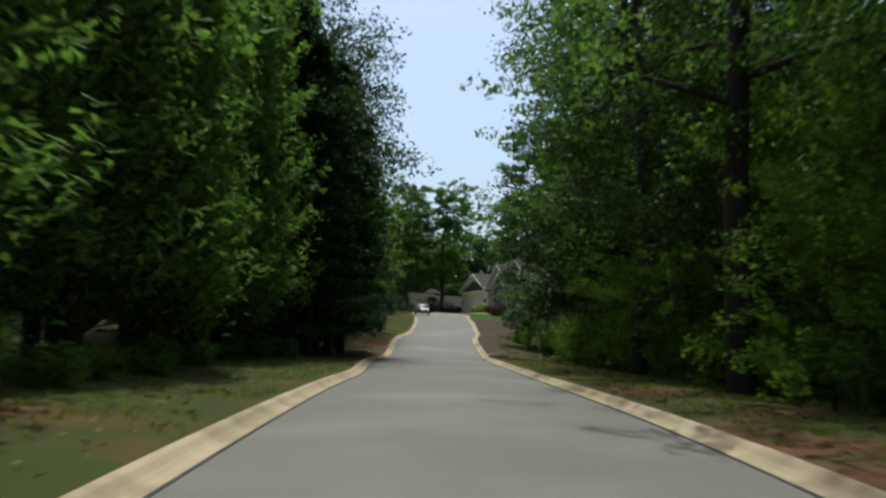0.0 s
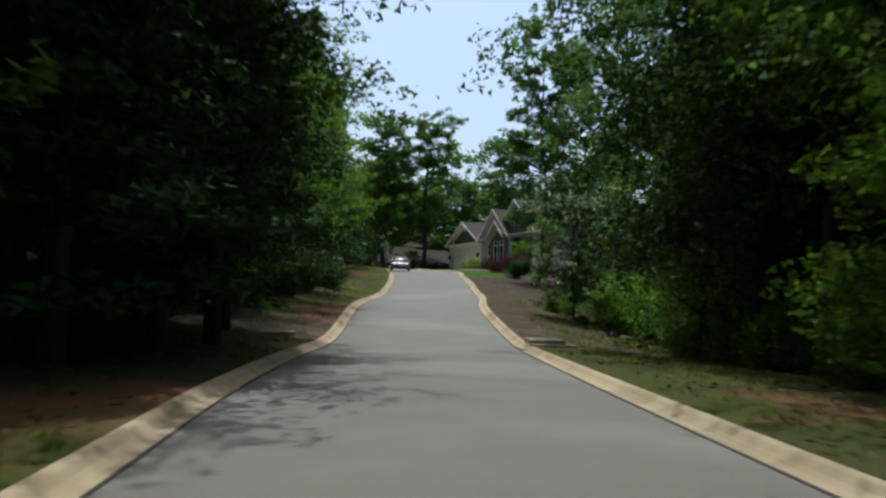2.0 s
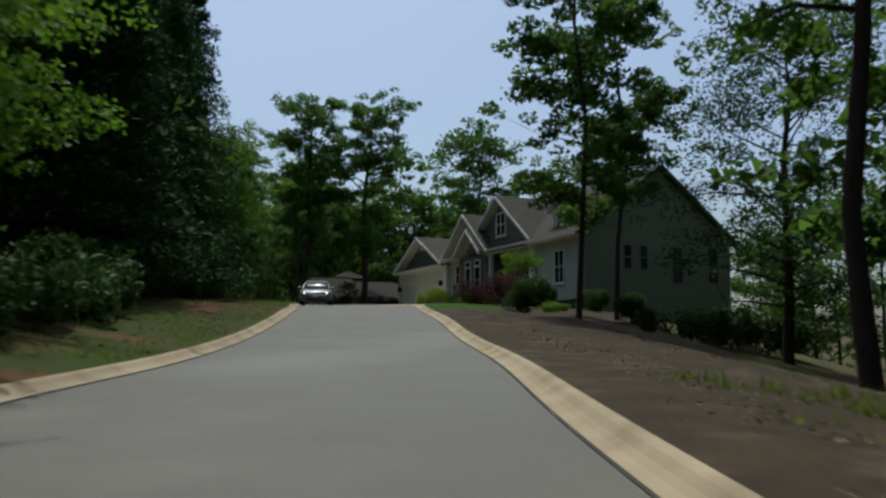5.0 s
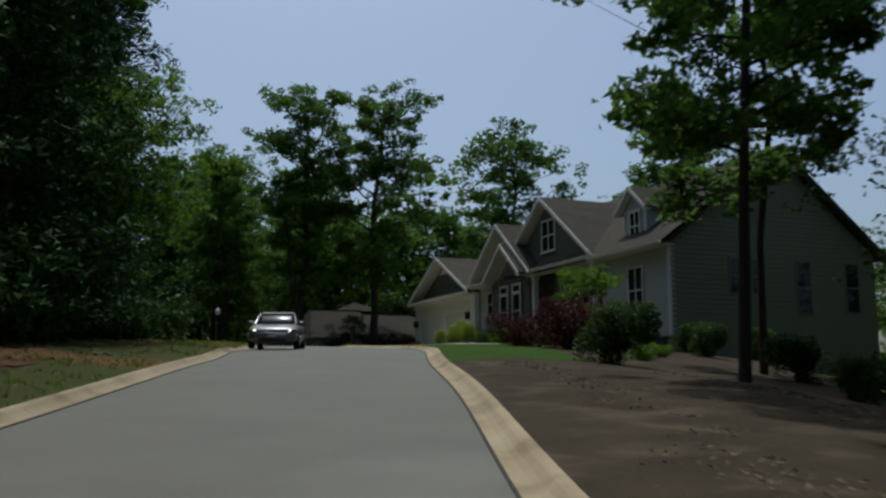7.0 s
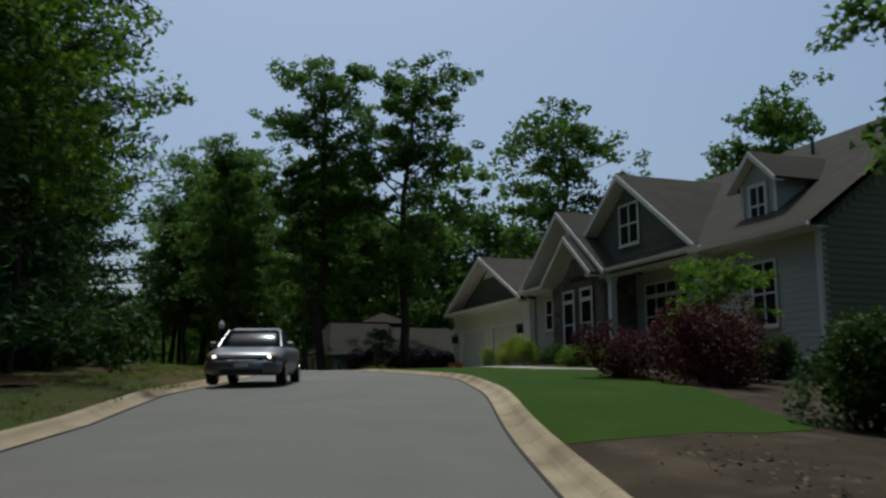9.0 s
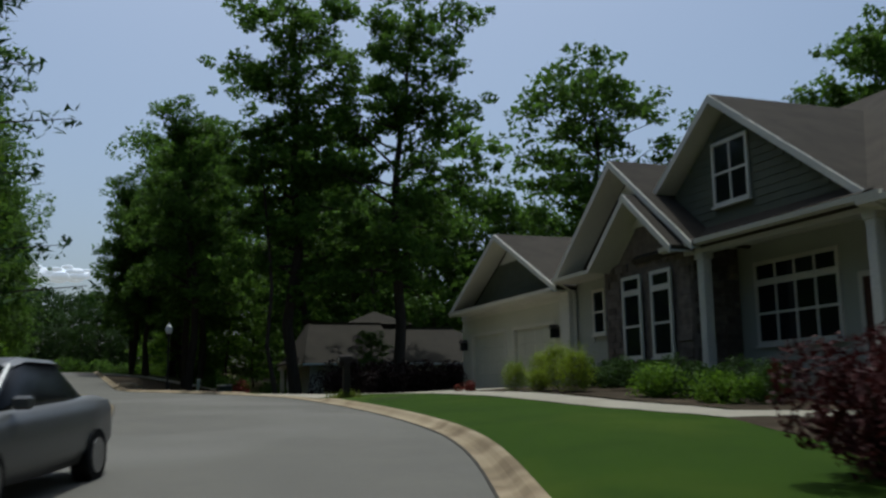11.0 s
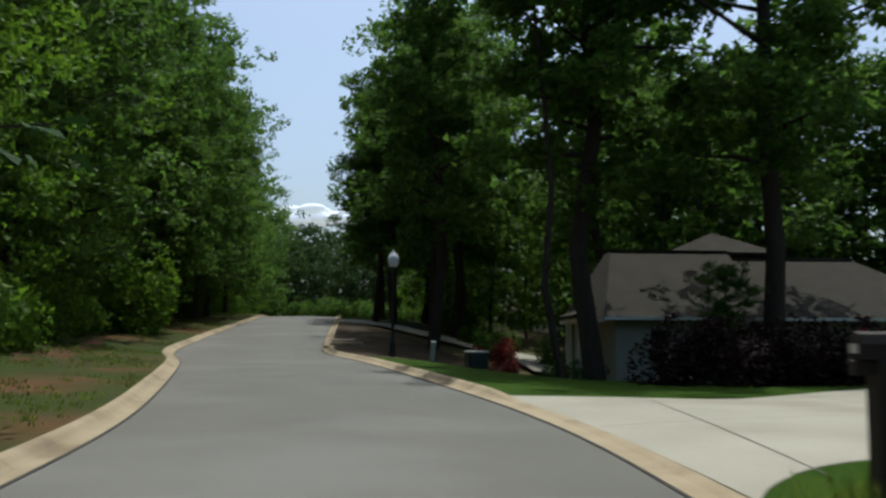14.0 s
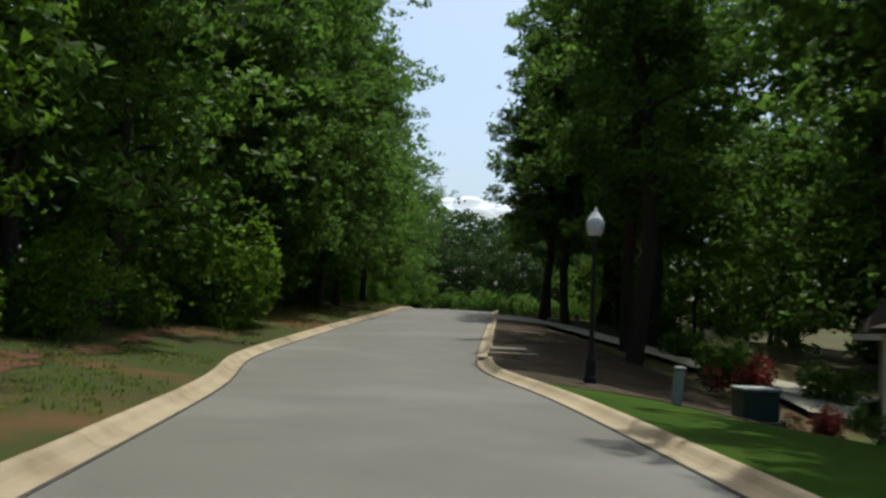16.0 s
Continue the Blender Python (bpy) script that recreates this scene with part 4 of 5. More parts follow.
def window(parent, x, y0, y1, z0, z1, rows=(0.5,), cols=1, trim=0.09, top_light=0.0):
    """A white window in a wall that faces the road: frame, panes, bars, sill."""
    w = new("window")
    w.parent = parent
    w["label"] = "white-framed window with dark glass"
    t = trim
    part("window_frame", boxes((x - 0.06, x, y0 - t, y0, z0 - t, z1 + t), (x - 0.06, x, y1, y1 + t, z0 - t, z1 + t), (x - 0.06, x, y0, y1, z0 - t, z0), (x - 0.06, x, y0, y1, z1, z1 + t)), WHITE, w)
    part("window_sill", boxes((x - 0.11, x, y0 - t - 0.03, y1 + t + 0.03, z0 - t - 0.05, z0 - t)), WHITE, w)
    part("pane", boxes((x - 0.022, x - 0.012, y0, y1, z0, z1)), GLASS, w)
    for r in rows:
        z = z0 + (z1 - z0) * r
        part("glazing_bar", boxes((x - 0.05, x - 0.02, y0, y1, z - 0.03, z + 0.03)), WHITE, w)
    if top_light:
        part("glazing_bar", boxes((x - 0.055, x - 0.02, y0, y1, z1 - top_light - 0.10, z1 - top_light + 0.06)), WHITE, w)
    for k in range(1, cols):
        y = y0 + (y1 - y0) * k / cols
        part("glazing_bar", boxes((x - 0.048, x - 0.02, y - 0.03, y + 0.03, z0, z1)), WHITE, w)
    return w

# garage front, with two doors
door_y = ((-4.55, -1.15), (-8.75, -5.45))
for y0, y1, z0 in ((-1.15, 0.0, -0.4), (-5.45, -4.55, -0.4), (-9.75, -8.75, -0.4), (-4.55, -1.15, 2.12), (-8.75, -5.45, 2.12)):
    part("wall", boxes((0.0, 0.25, y0, y1, z0, 3.1)), WHITE_WALL, house, "pale painted garage front wall")
for a, b in door_y:
    d = new("garage_door")
    d.parent = house
    d["label"] = "pale grey-white panelled garage door"
    for k in range(4):
        z = 0.0 + k * 0.53
        bm = boxes((0.11, 0.15, a, b, z + 0.005, z + 0.525))
        n = 4
        for j in range(n):
            y0 = a + (b - a) * j / n + 0.09
            box(bm, 0.095, 0.11, y0, y0 + (b - a) / n - 0.18, z + 0.10, z + 0.43)
        part("panel", bm, WHITE_WALL, d)
    part("door_casing", boxes((-0.03, 0.0, a - 0.11, a, -0.02, 2.24), (-0.03, 0.0, b, b + 0.11, -0.02, 2.24), (-0.03, 0.0, a, b, 2.12, 2.24)), WHITE, d)
part("frieze", boxes((-0.045, 0.0, -9.7, -0.02, 2.86, 3.08)), WHITE, house)
part("pillar", boxes((-0.28, 0.02, -10.45, -9.77, -0.3, 3.15), bevel=0.02), WHITE, house, "white corner pillar beside the garage")
# front wall with the small window, stone bay, porch, right wing
part("wall", boxes((0.03, 0.28, -13.2, -10.4, -0.4, 3.4)), SIDING_PALE, house)
clapboards(house, 0.03, -13.2, -10.46, 0.0, 3.32, material=SIDING_PALE, holes=((-12.42, -11.62, 1.5, 2.98),))
window(house, 0.0, -12.32, -11.72, 1.62, 2.86)
part("wall", boxes((-0.42, 0.28, -17.55, -13.2, -0.4, 3.45)), STONE, house, "bay wall of stacked brown stone")
for a, b in ((-15.2, -14.4), (-16.7, -15.9)):
    window(house, -0.5, a, b, 0.76, 2.9, (0.38,), 1, 0.1, 0.36)
part("wall", boxes((1.0, 1.25, -23.9, -17.55, -0.4, 3.5)), SIDING_PALE, house)
part("wall", boxes((-0.4, 1.0, -17.6, -17.35, -0.4, 3.4)), STONE, house)
window(house, 1.0, -21.1, -18.35, 0.95, 2.85, (0.36,), 4, 0.1, 0.42)
door = new("front_door")
door.parent = house
part("door_leaf", boxes((0.93, 1.0, -22.9, -21.9, 0.05, 2.15)), DOOR, door, "dark red-brown wooden door leaf")
part("door_casing", boxes((0.9, 1.0, -23.02, -22.9, 0.0, 2.27), (0.9, 1.0, -21.9, -21.78, 0.0, 2.27), (0.9, 1.0, -22.9, -21.9, 2.15, 2.27)), WHITE, door)
part("porch_floor", boxes((-0.5, 1.0, -23.9, -17.6, -0.5, 0.02)), DRIVE, house)
for y in (-17.95, -23.6):
    p = new("porch_column")
    p.parent = house
    part("shaft", boxes((-0.42, -0.16, y - 0.13, y + 0.13, 0.2, 3.05), bevel=0.015), WHITE, p)
    part("base", boxes((-0.46, -0.12, y - 0.17, y + 0.17, 0.02, 0.2), bevel=0.01), WHITE, p)
    part("capital", boxes((-0.46, -0.12, y - 0.17, y + 0.17, 3.05, 3.2), bevel=0.01), WHITE, p)
part("beam", boxes((-0.44, -0.14, -24.0, -17.3, 3.2, 3.5)), WHITE, house)
part("porch_ceiling", boxes((-0.14, 1.0, -24.0, -17.5, 3.42, 3.48)), WHITE, house)
part("wall", boxes((0.03, 0.28, -28.8, -23.9, -0.35, 3.4)), SIDING_PALE, house, "pale grey right wing wall")
clapboards(house, 0.03, -28.75, -23.95, -0.3, 3.36, material=SIDING_PALE, holes=((-27.05, -25.85, 0.65, 2.75),))
window(house, 0.0, -26.95, -25.95, 0.75, 2.62, (0.5,), 2)
part("corner_board", boxes((-0.035, 0.06, -28.86, -28.70, -0.35, 3.4)), WHITE, house)
part("corner_board", boxes((-0.03, 0.06, -23.98, -23.84, -0.35, 3.4)), WHITE, house)
part("foundation", boxes((0.06, 0.3, -28.78, -23.9, -1.9, -0.35)), BLOCK, house, "dark foundation wall")
# gable end
bm = prism(bmesh.new(), [(0.06, -1.9), (10.9, -5.6), (10.9, 3.4), (5.6, 7.62), (0.06, 3.4)], "y", -28.78, -28.5)
part("wall", bm, SIDING, house, "tall grey-green gable end wall")
z = -3.6
while z < 7.3:                                   # lapped boards of the gable end
    x0 = 0.05 if z < 3.4 else 0.06 + (z + 0.2 - 3.4) * 5.54 / 4.22 + 0.04
    x1 = 10.9 if z < 3.4 else 10.9 - (z + 0.2 - 3.4) * 5.3 / 4.22 - 0.04
    if z < -1.7:
        x0 = max(x0, (-1.7 - z) * 2.9)
    if x1 - x0 > 0.3:
        part("board", prism(bmesh.new(), [(-28.78, z), (-28.81, z), (-28.792, z + 0.2), (-28.78, z + 0.2)], "x", x0, x1), SIDING, house)
    z += 0.2

def side_window(x0, x1, z0, z1):
    w = new("window")
    w.parent = house
    w["label"] = "dark sash window in the gable end"
    y, t = -28.79, 0.06
    part("window_frame", boxes((x0 - t, x0, y - 0.05, y, z0 - t, z1 + t), (x1, x1 + t, y - 0.05, y, z0 - t, z1 + t), (x0, x1, y - 0.05, y, z0 - t, z0), (x0, x1, y - 0.05, y, z1, z1 + t), (x0, x1, y - 0.045, y - 0.01, (z0 + z1) / 2 - 0.03, (z0 + z1) / 2 + 0.03)), SIDING, w)
    part("pane", boxes((x0, x1, y - 0.03, y - 0.02, z0, z1)), GLASS, w)

for x0, x1, z0, z1 in ((3.0, 3.5, 1.5, 2.9), (4.15, 4.65, 1.5, 2.9), (6.5, 7.2, 0.75, 2.9), (9.2, 9.9, 0.85, 2.95)):
    side_window(x0, x1, z0, z1)
side_window(3.6, 4.4, -2.3, -0.6)
part("wall", boxes((10.65, 10.9, -28.5, 0.0, -4.5, 3.3)), SIDING, house)
part("wall", boxes((0.25, 10.65, -0.25, 0.0, -0.5, 3.1)), SIDING, house)
# roofs
for corners in ([(-0.62, -29.2, 3.42), (5.6, -29.2, 7.9), (5.6, -15.0, 7.9), (-0.62, -15.0, 3.42)], [(5.6, -29.2, 7.9), (11.4, -29.2, 3.3), (11.4, -9.0, 3.3), (5.6, -13.0, 7.9)],
                [(1.2, -15.0, 4.73), (5.6, -15.0, 7.9), (5.6, -13.0, 7.9), (3.6, -5.0, 6.45), (1.2, -5.0, 4.73)]):
    part("roof_slope", slab(bmesh.new(), corners, 0.16), ROOF, house)
for name, x0, x1, ye0, yp, ye1, ze, zp in (("garage_roof", -0.75, 6.2, -0.55, -5.55, -10.55, 3.22, 5.75), ("roof", -0.78, 4.2, -10.5, -14.35, -18.2, 3.45, 6.45), ("roof", -1.15, 0.6, -13.5, -15.65, -17.8, 3.42, 5.16), ("roof", -0.35, 5.2, -13.75, -18.65, -23.55, 3.62, 7.15)):
    part(name, gable_roof(x0, x1, ye0, yp, ye1, ze, zp), ROOF, house)
    for ye in (ye0, ye1):
        part("rake_board", rake(x0, ye, yp, ze, zp), WHITE, house)
        part("soffit", soffit(x0, x0 + 0.75, ye, yp, ze, zp), WHITE, house)
part("gable", gable_face(-0.03, -9.9, -1.2, -5.55, 3.22, 5.4), SIDING_DARK, house, "sage shingle gable over the garage")
part("gable", gable_face(0.0, -17.6, -11.1, -14.35, 3.5, 6.05), SIDING_DARK, house)
part("gable", gable_face(-0.44, -17.4, -13.95, -15.65, 3.4, 4.85), STONE, house)
part("gable", gable_face(0.12, -22.9, -14.4, -18.65, 3.7, 6.8), SIDING_DARK, house)
for x, y0, y1, yp, ze, zp, gap in ((-0.03, -9.9, -1.2, -5.55, 3.22, 5.4, None), (0.0, -17.6, -11.1, -14.35, 3.5, 6.05, None), (0.12, -22.9, -14.4, -18.65, 3.7, 6.8, (-19.5, -18.05, 4.3, 6.05))):
    z = ze + 0.02
    while z < zp - 0.3:                              # shingle courses, one piece a course
        f = (z + 0.2 - ze) / (zp - ze)
        a, b = y0 + (yp - y0) * f, y1 + (yp - y1) * f
        runs = [(a, b)] if not gap or z > gap[3] or z + 0.2 < gap[2] else [(a, min(b, gap[0])), (max(a, gap[1]), b)]
        for u, v in runs:
            if v - u > 0.1:
                part("board", prism(bmesh.new(), [(x, z), (x - 0.028, z), (x - 0.01, z + 0.195), (x, z + 0.195)], "y", u, v), SIDING_DARK, house)
        z += 0.2
window(house, 0.08, -19.4, -18.15, 4.45, 5.92, (0.5,), 2)
# collar trim near the gable peaks, and the narrow skirt roofs under the gables
for x, yp, zp, half in ((-0.06, -5.55, 5.4, 1.1), (-0.03, -14.35, 6.05, 0.9), (-0.47, -15.65, 4.85, 0.85)):
    part("gable_trim", prism(bmesh.new(), [(yp - half, zp - half * 0.62), (yp + half, zp - half * 0.62), (yp, zp)], "x", x - 0.03, x), WHITE, house)
part("skirt_roof", slab(bmesh.new(), [(-0.75, -10.3, 3.22), (-0.02, -10.3, 3.42), (-0.02, -0.8, 3.42), (-0.75, -0.8, 3.22)], 0.05), ROOF, house)
part("skirt_roof", slab(bmesh.new(), [(-0.62, -23.6, 3.55), (0.12, -23.6, 3.85), (0.12, -17.3, 3.85), (-0.62, -17.3, 3.55)], 0.05), ROOF, house)
# eaves and gutters
for x, y0, y1, z in ((-0.75, -10.2, -0.6, 3.18), (-0.78, -13.4, -10.5, 3.42), (-0.64, -24.2, -16.6, 3.5), (-0.64, -29.2, -23.6, 3.4)):
    part("gutter", prism(bmesh.new(), [(x - 0.12, z), (x - 0.1, z - 0.11), (x, z - 0.13), (x, z + 0.01), (x - 0.03, z + 0.01), (x - 0.03, z - 0.08), (x - 0.09, z - 0.07)], "y", y0, y1), WHITE, house)
    part("eave_soffit", boxes((x, 0.05, y0, y1, z - 0.14, z - 0.11)), WHITE, house)
part("verge_board", prism(bmesh.new(), [(-0.62, 3.40), (5.6, 7.88), (11.4, 3.28), (11.4, 3.08), (5.6, 7.66), (-0.62, 3.2)], "y", -29.2, -29.16), SIDING, house)
for y in (-10.55, -24.05):
    bm = bmesh.new()
    tube(bm, [(-0.72, y, 3.3), (-0.10, y, 3.0), (-0.10, y, 0.1), (-0.25, y, 0.02)], [0.045] * 4, 6)
    part("downspout", bm, WHITE, house)
# dormer
dormer = new("dormer")
dormer.parent = house
part("dormer_wall", boxes((0.62, 3.6, -26.5, -24.8, 3.75, 5.42)), SIDING_PALE, dormer)
part("dormer_gable", prism(bmesh.new(), [(-26.5, 5.4), (-24.8, 5.4), (-25.65, 6.16)], "x", 0.62, 0.8), SIDING_PALE, dormer)
part("dormer_roof", gable_roof(0.3, 4.9, -26.85, -25.65, -24.45, 5.3, 6.36, 0.1), ROOF, dormer)
for ye in (-26.85, -24.45):
    part("dormer_rake", rake(0.3, ye, -25.65, 5.3, 6.36, 0.2), WHITE, dormer)
    part("dormer_soffit", soffit(0.3, 0.62, ye, -25.65, 5.3, 6.36, 0.13), WHITE, dormer)
for y in (-26.5, -24.92):
    part("corner_board", boxes((0.58, 0.64, y, y + 0.12, 3.8, 5.4)), WHITE, dormer)
w = window(dormer, 0.6, -25.98, -25.32, 4.0, 5.2, (0.5,), 2, 0.12)
part("vent_pipe", tube(bmesh.new(), [(4.4, -24.0, 6.9), (4.4, -24.0, 7.55), (4.4, -24.0, 7.6)], [0.06, 0.06, 0.1], 8), BLACK, house, "black roof vent pipe")
for y, x in ((-0.55, -0.02), (-9.2, -0.02)):
    lamp = new("wall_lantern")
    lamp.parent = house
    part("bracket", boxes((x - 0.06, x, y - 0.05, y + 0.05, 1.62, 1.98)), BLACK, lamp)
    part("lantern_body", boxes((x - 0.30, x - 0.06, y - 0.12, y + 0.12, 1.60, 1.92), bevel=0.02), GLASS, lamp)
    part("lantern_cap", prism(bmesh.new(), [(y - 0.16, 1.92), (y + 0.16, 1.92), (y, 2.06)], "x", x - 0.33, x - 0.03), BLACK, lamp)

# ---- second house ----
second = thing("second_house", "cream sided low house with a dark grey hipped roof", "house")
part("wall", boxes((-4.9, 6.0, 8.6, 8.85, -1.6, 1.35)), CREAM, second)
part("wall", boxes((-4.9, -4.65, 8.85, 15.0, -1.6, 1.35)), CREAM, second)
part("wall", boxes((6.0, 6.25, 8.6, 15.0, -1.6, 1.35)), CREAM, second)
for corners in ([(-5.3, 8.2, 1.42), (-0.2, 8.2, 1.42), (-0.2, 12.2, 3.68), (-4.2, 12.2, 3.68)],
                [(-0.2, 8.2, 1.42), (6.6, 8.2, 1.42), (3.9, 11.75, 3.42), (-0.2, 11.75, 3.42)],
                [(-5.3, 8.2, 1.42), (-4.2, 12.2, 3.68), (-4.2, 13.0, 3.68), (-5.3, 15.4, 1.42)],
                [(-4.2, 13.0, 3.68), (-0.2, 13.0, 3.68), (-0.2, 15.4, 1.42), (-5.3, 15.4, 1.42)],
                [(-0.2, 13.0, 3.42), (3.9, 13.0, 3.42), (6.6, 15.4, 1.42), (-0.2, 15.4, 1.42)],
                [(6.6, 8.2, 1.42), (6.6, 15.4, 1.42), (3.9, 13.0, 3.42), (3.9, 11.75, 3.42)],
                [(-4.2, 12.2, 3.68), (-0.2, 12.2, 3.68), (-0.2, 13.0, 3.68), (-4.2, 13.0, 3.68)],
                [(-0.2, 11.75, 3.42), (3.9, 11.75, 3.42), (3.9, 13.0, 3.42), (-0.2, 13.0, 3.42)]):
    part("roof_slope", slab(bmesh.new(), corners, 0.14), ROOF_GREY, second)
for corners in ([(-2.2, 12.25, 3.72), (1.7, 12.25, 3.72), (-0.2, 13.7, 4.53)], [(-2.2, 12.25, 3.72), (-0.2, 13.7, 4.53), (-2.2, 14.6, 3.0)],
                [(1.7, 12.25, 3.72), (1.7, 14.6, 3.0), (-0.2, 13.7, 4.53)], [(-2.2, 14.6, 3.0), (-0.2, 13.7, 4.53), (1.7, 14.6, 3.0)]):
    part("roof_slope", slab(bmesh.new(), corners, 0.10), ROOF_GREY, second)
part("ridge_cap", boxes((-4.2, -0.2, 12.15, 12.3, 3.70, 3.76)), ROOF_GREY, second)
part("ridge_cap", boxes((-0.2, 3.9, 11.7, 11.85, 3.44, 3.50)), ROOF_GREY, second)
part("gutter", boxes((-5.36, 6.65, 8.06, 8.2, 1.32, 1.42)), WHITE, second)
part("fascia", boxes((-5.36, -5.27, 8.2, 15.4, 1.27, 1.40)), WHITE, second)
sw = new("window")
sw.parent = second
part("window_frame", boxes((-3.95, -3.87, 8.56, 8.6, 0.05, 1.12), (-3.35, -3.27, 8.56, 8.6, 0.05, 1.12), (-3.87, -3.35, 8.56, 8.6, 0.05, 0.13), (-3.87, -3.35, 8.56, 8.6, 1.04, 1.12)), CREAM, sw)
part("pane", boxes((-3.87, -3.35, 8.57, 8.585, 0.13, 1.04)), GLASS, sw)
for y in (10.3, 12.3):
    p = new("porch_column")
    p.parent = second
    part("shaft", boxes((-5.7, -5.52, y - 0.09, y + 0.09, gz(-5.6, y) - 0.05, 1.28)), WHITE, p)
part("porch_roof", slab(bmesh.new(), [(-5.9, 10.0, 1.5), (-4.9, 10.0, 1.85), (-4.9, 12.6, 1.85), (-5.9, 12.6, 1.5)], 0.12), ROOF_GREY, second)
part("porch_beam", boxes((-5.72, -5.5, 10.15, 12.45, 1.28, 1.42)), WHITE, second)

# ---- shrubs round the house ----
def shrub(name, label, r, h, leaves, size, seed, material):
    return bush_proto(name, label, bush_mesh("foliage", r, h, leaves, size, seed, material), material, 5, r * 0.8, h)

RED = [shrub("red_shrub", "dense dark red-leaved barberry shrub", 1.0, 1.35, 6500, 0.085, 201 + k, RED_LEAF) for k in range(2)]
for x, y, s, k, z in ((-8.2, -31.6, 0.95, 0, 1.0), (-7.4, -33.6, 1.1, 1, 1.05), (-6.2, -32.0, 1.1, 0, 1.1), (-4.6, -28.4, 1.0, 1, 1.0)):
    plant(RED[k], x, y, s, 70 * k + 20 * x, tall=z)
GREEN = shrub("evergreen_shrub", "large rounded dark green evergreen shrub", 1.05, 1.5, 9000, 0.10, 211, LEAF_SHADY)
for x, y, s in ((-10.4, -40.9, 0.92), (-3.2, -30.5, 0.7), (-1.2, -31.5, 0.75), (-2.4, -34.0, 0.7), (-5.4, -41.5, 0.75), (0.8, -33.0, 0.8), (-7.6, -45.5, 0.6)):
    plant(GREEN, x, y, s, 40 * x)
BOX = shrub("boxwood_shrub", "clipped green boxwood mound", 0.75, 0.75, 3000, 0.08, 221, LEAF_BRIGHT)
for x, y, s in ((-3.4, -20.6, 1.0), (-3.3, -22.6, 0.9), (-6.6, -36.6, 0.7), (-7.6, -37.9, 0.6), (-5.4, -35.6, 0.6)):
    plant(BOX, x, y, s, 30 * y)
HEDGE = shrub("hedge_shrub", "low dark green hedge shrub before the windows", 0.8, 0.8, 4600, 0.085, 231, LEAF_SHADY)
for k in range(7):
    plant(HEDGE, -1.9 - 0.15 * (k % 2), -15.6 - 1.05 * k, 0.95, 50 * k)
def golden(height, seed):
    """A small feathery cone of golden sprays down to the ground."""
    trunk, crown = conifer(height, 0.02, 0.43 * height ** 0.6, 4800, 0.085, seed, YELLOW_LEAF, -0.5, 12)
    ob = thing("golden_cypress_shrub", "golden-green feathery cypress shrub", "shrub")
    link("stem", trunk, BARK, ob)
    link("foliage", crown, YELLOW_LEAF, ob)
    return ob

GOLD = [golden(1.5, 241), golden(1.2, 242)]
for x, y, h, k in ((-4.0, -14.4, 0.6, 1), (-3.7, -15.5, 0.62, 0), (-3.8, -16.6, 0.72, 0), (-3.9, -17.7, 0.75, 1), (-4.1, -16.05, 0.45, 1)):
    plant(GOLD[k], x, y, h, 80 * k + 37 * y)
DOGWOOD_LEAF = mat("pale_tipped_dogwood_leaves", (0.060, 0.115, 0.018), 0.5, (0.044, 0.090, 0.014), 1.0, 6, 0, trans=0.35, island=0.3, dirt=(0.55, 0.60, 0.42), dirt_scale=3.2)
DOGWOOD = tree_proto("flowering_dogwood_tree", "young dogwood with pale leaf tips on a thin trunk", broadleaf(5.6, 0.16, 1.6, 15000, 0.14, 255, DOGWOOD_LEAF, 34, 0.05))
LIME = tree_proto("dogwood_tree", "small bright green dogwood behind the red shrubs", broadleaf(2.9, 0.16, 0.95, 4200, 0.12, 251, LEAF_BRIGHT, 20, 0.04))
plant(LIME, -5.0, -30.6, 1.0, 0)
plant(DOGWOOD, -23.0, -72.75, 0.88, 120)
plant(UNDERB[1], -19.4, -70.9, 0.9, 0)
plant(UNDERB[0], -17.2, -72.2, 0.85, 0)
plant(UNDERB[1], -20.8, -74.2, 0.75, 0)
for x, y, h, k in ((-20.4, -71.8, 0.7, 0), (-21.2, -73.2, 0.6, 1), (-21.6, -75.6, 0.7, 0), (-19.6, -69.6, 0.75, 1), (-18.4, -71.0, 0.9, 0)):
    plant(UNDERB[k], x, y, h, 50 * x)
for x, y, h, k in ((-22.6, -70.3, 0.4, 0), (-21.7, -69.5, 0.45, 1), (-22.4, -71.4, 0.38, 1), (-22.3, -74.0, 0.5, 0), (-22.9, -75.4, 0.42, 1)):
    plant(UNDERB[k], x, y, h, 65 * x)
plant(UNDERB[0], -19.6, -72.6, 0.8, 40)
plant(UNDERB[0], -18.2, -76.5, 0.7, 70)
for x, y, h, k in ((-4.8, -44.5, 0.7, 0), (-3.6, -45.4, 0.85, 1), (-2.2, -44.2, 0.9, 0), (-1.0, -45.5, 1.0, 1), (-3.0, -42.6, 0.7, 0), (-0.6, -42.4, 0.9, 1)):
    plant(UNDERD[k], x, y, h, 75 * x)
plant(UNDER[0], -22.6, -79.5, 0.5, 70)
DARKRED = shrub("dark_red_shrub", "dark purple-leaved shrub before the second house", 1.3, 1.7, 3600, 0.16, 261, PURPLE_LEAF)
for k in range(6):
    plant(DARKRED, -5.1 + 0.98 * k, 0.35 + 0.12 * k, 0.78, 60 * k, tall=1.05)
for k in range(3):
    plant(DARKRED, 0.6 + 1.5 * k, 7.2, 0.7, 40 * k)
plant(ROUND[0], -2.4, 6.4, 0.17, 30, label="small dark green garden tree")
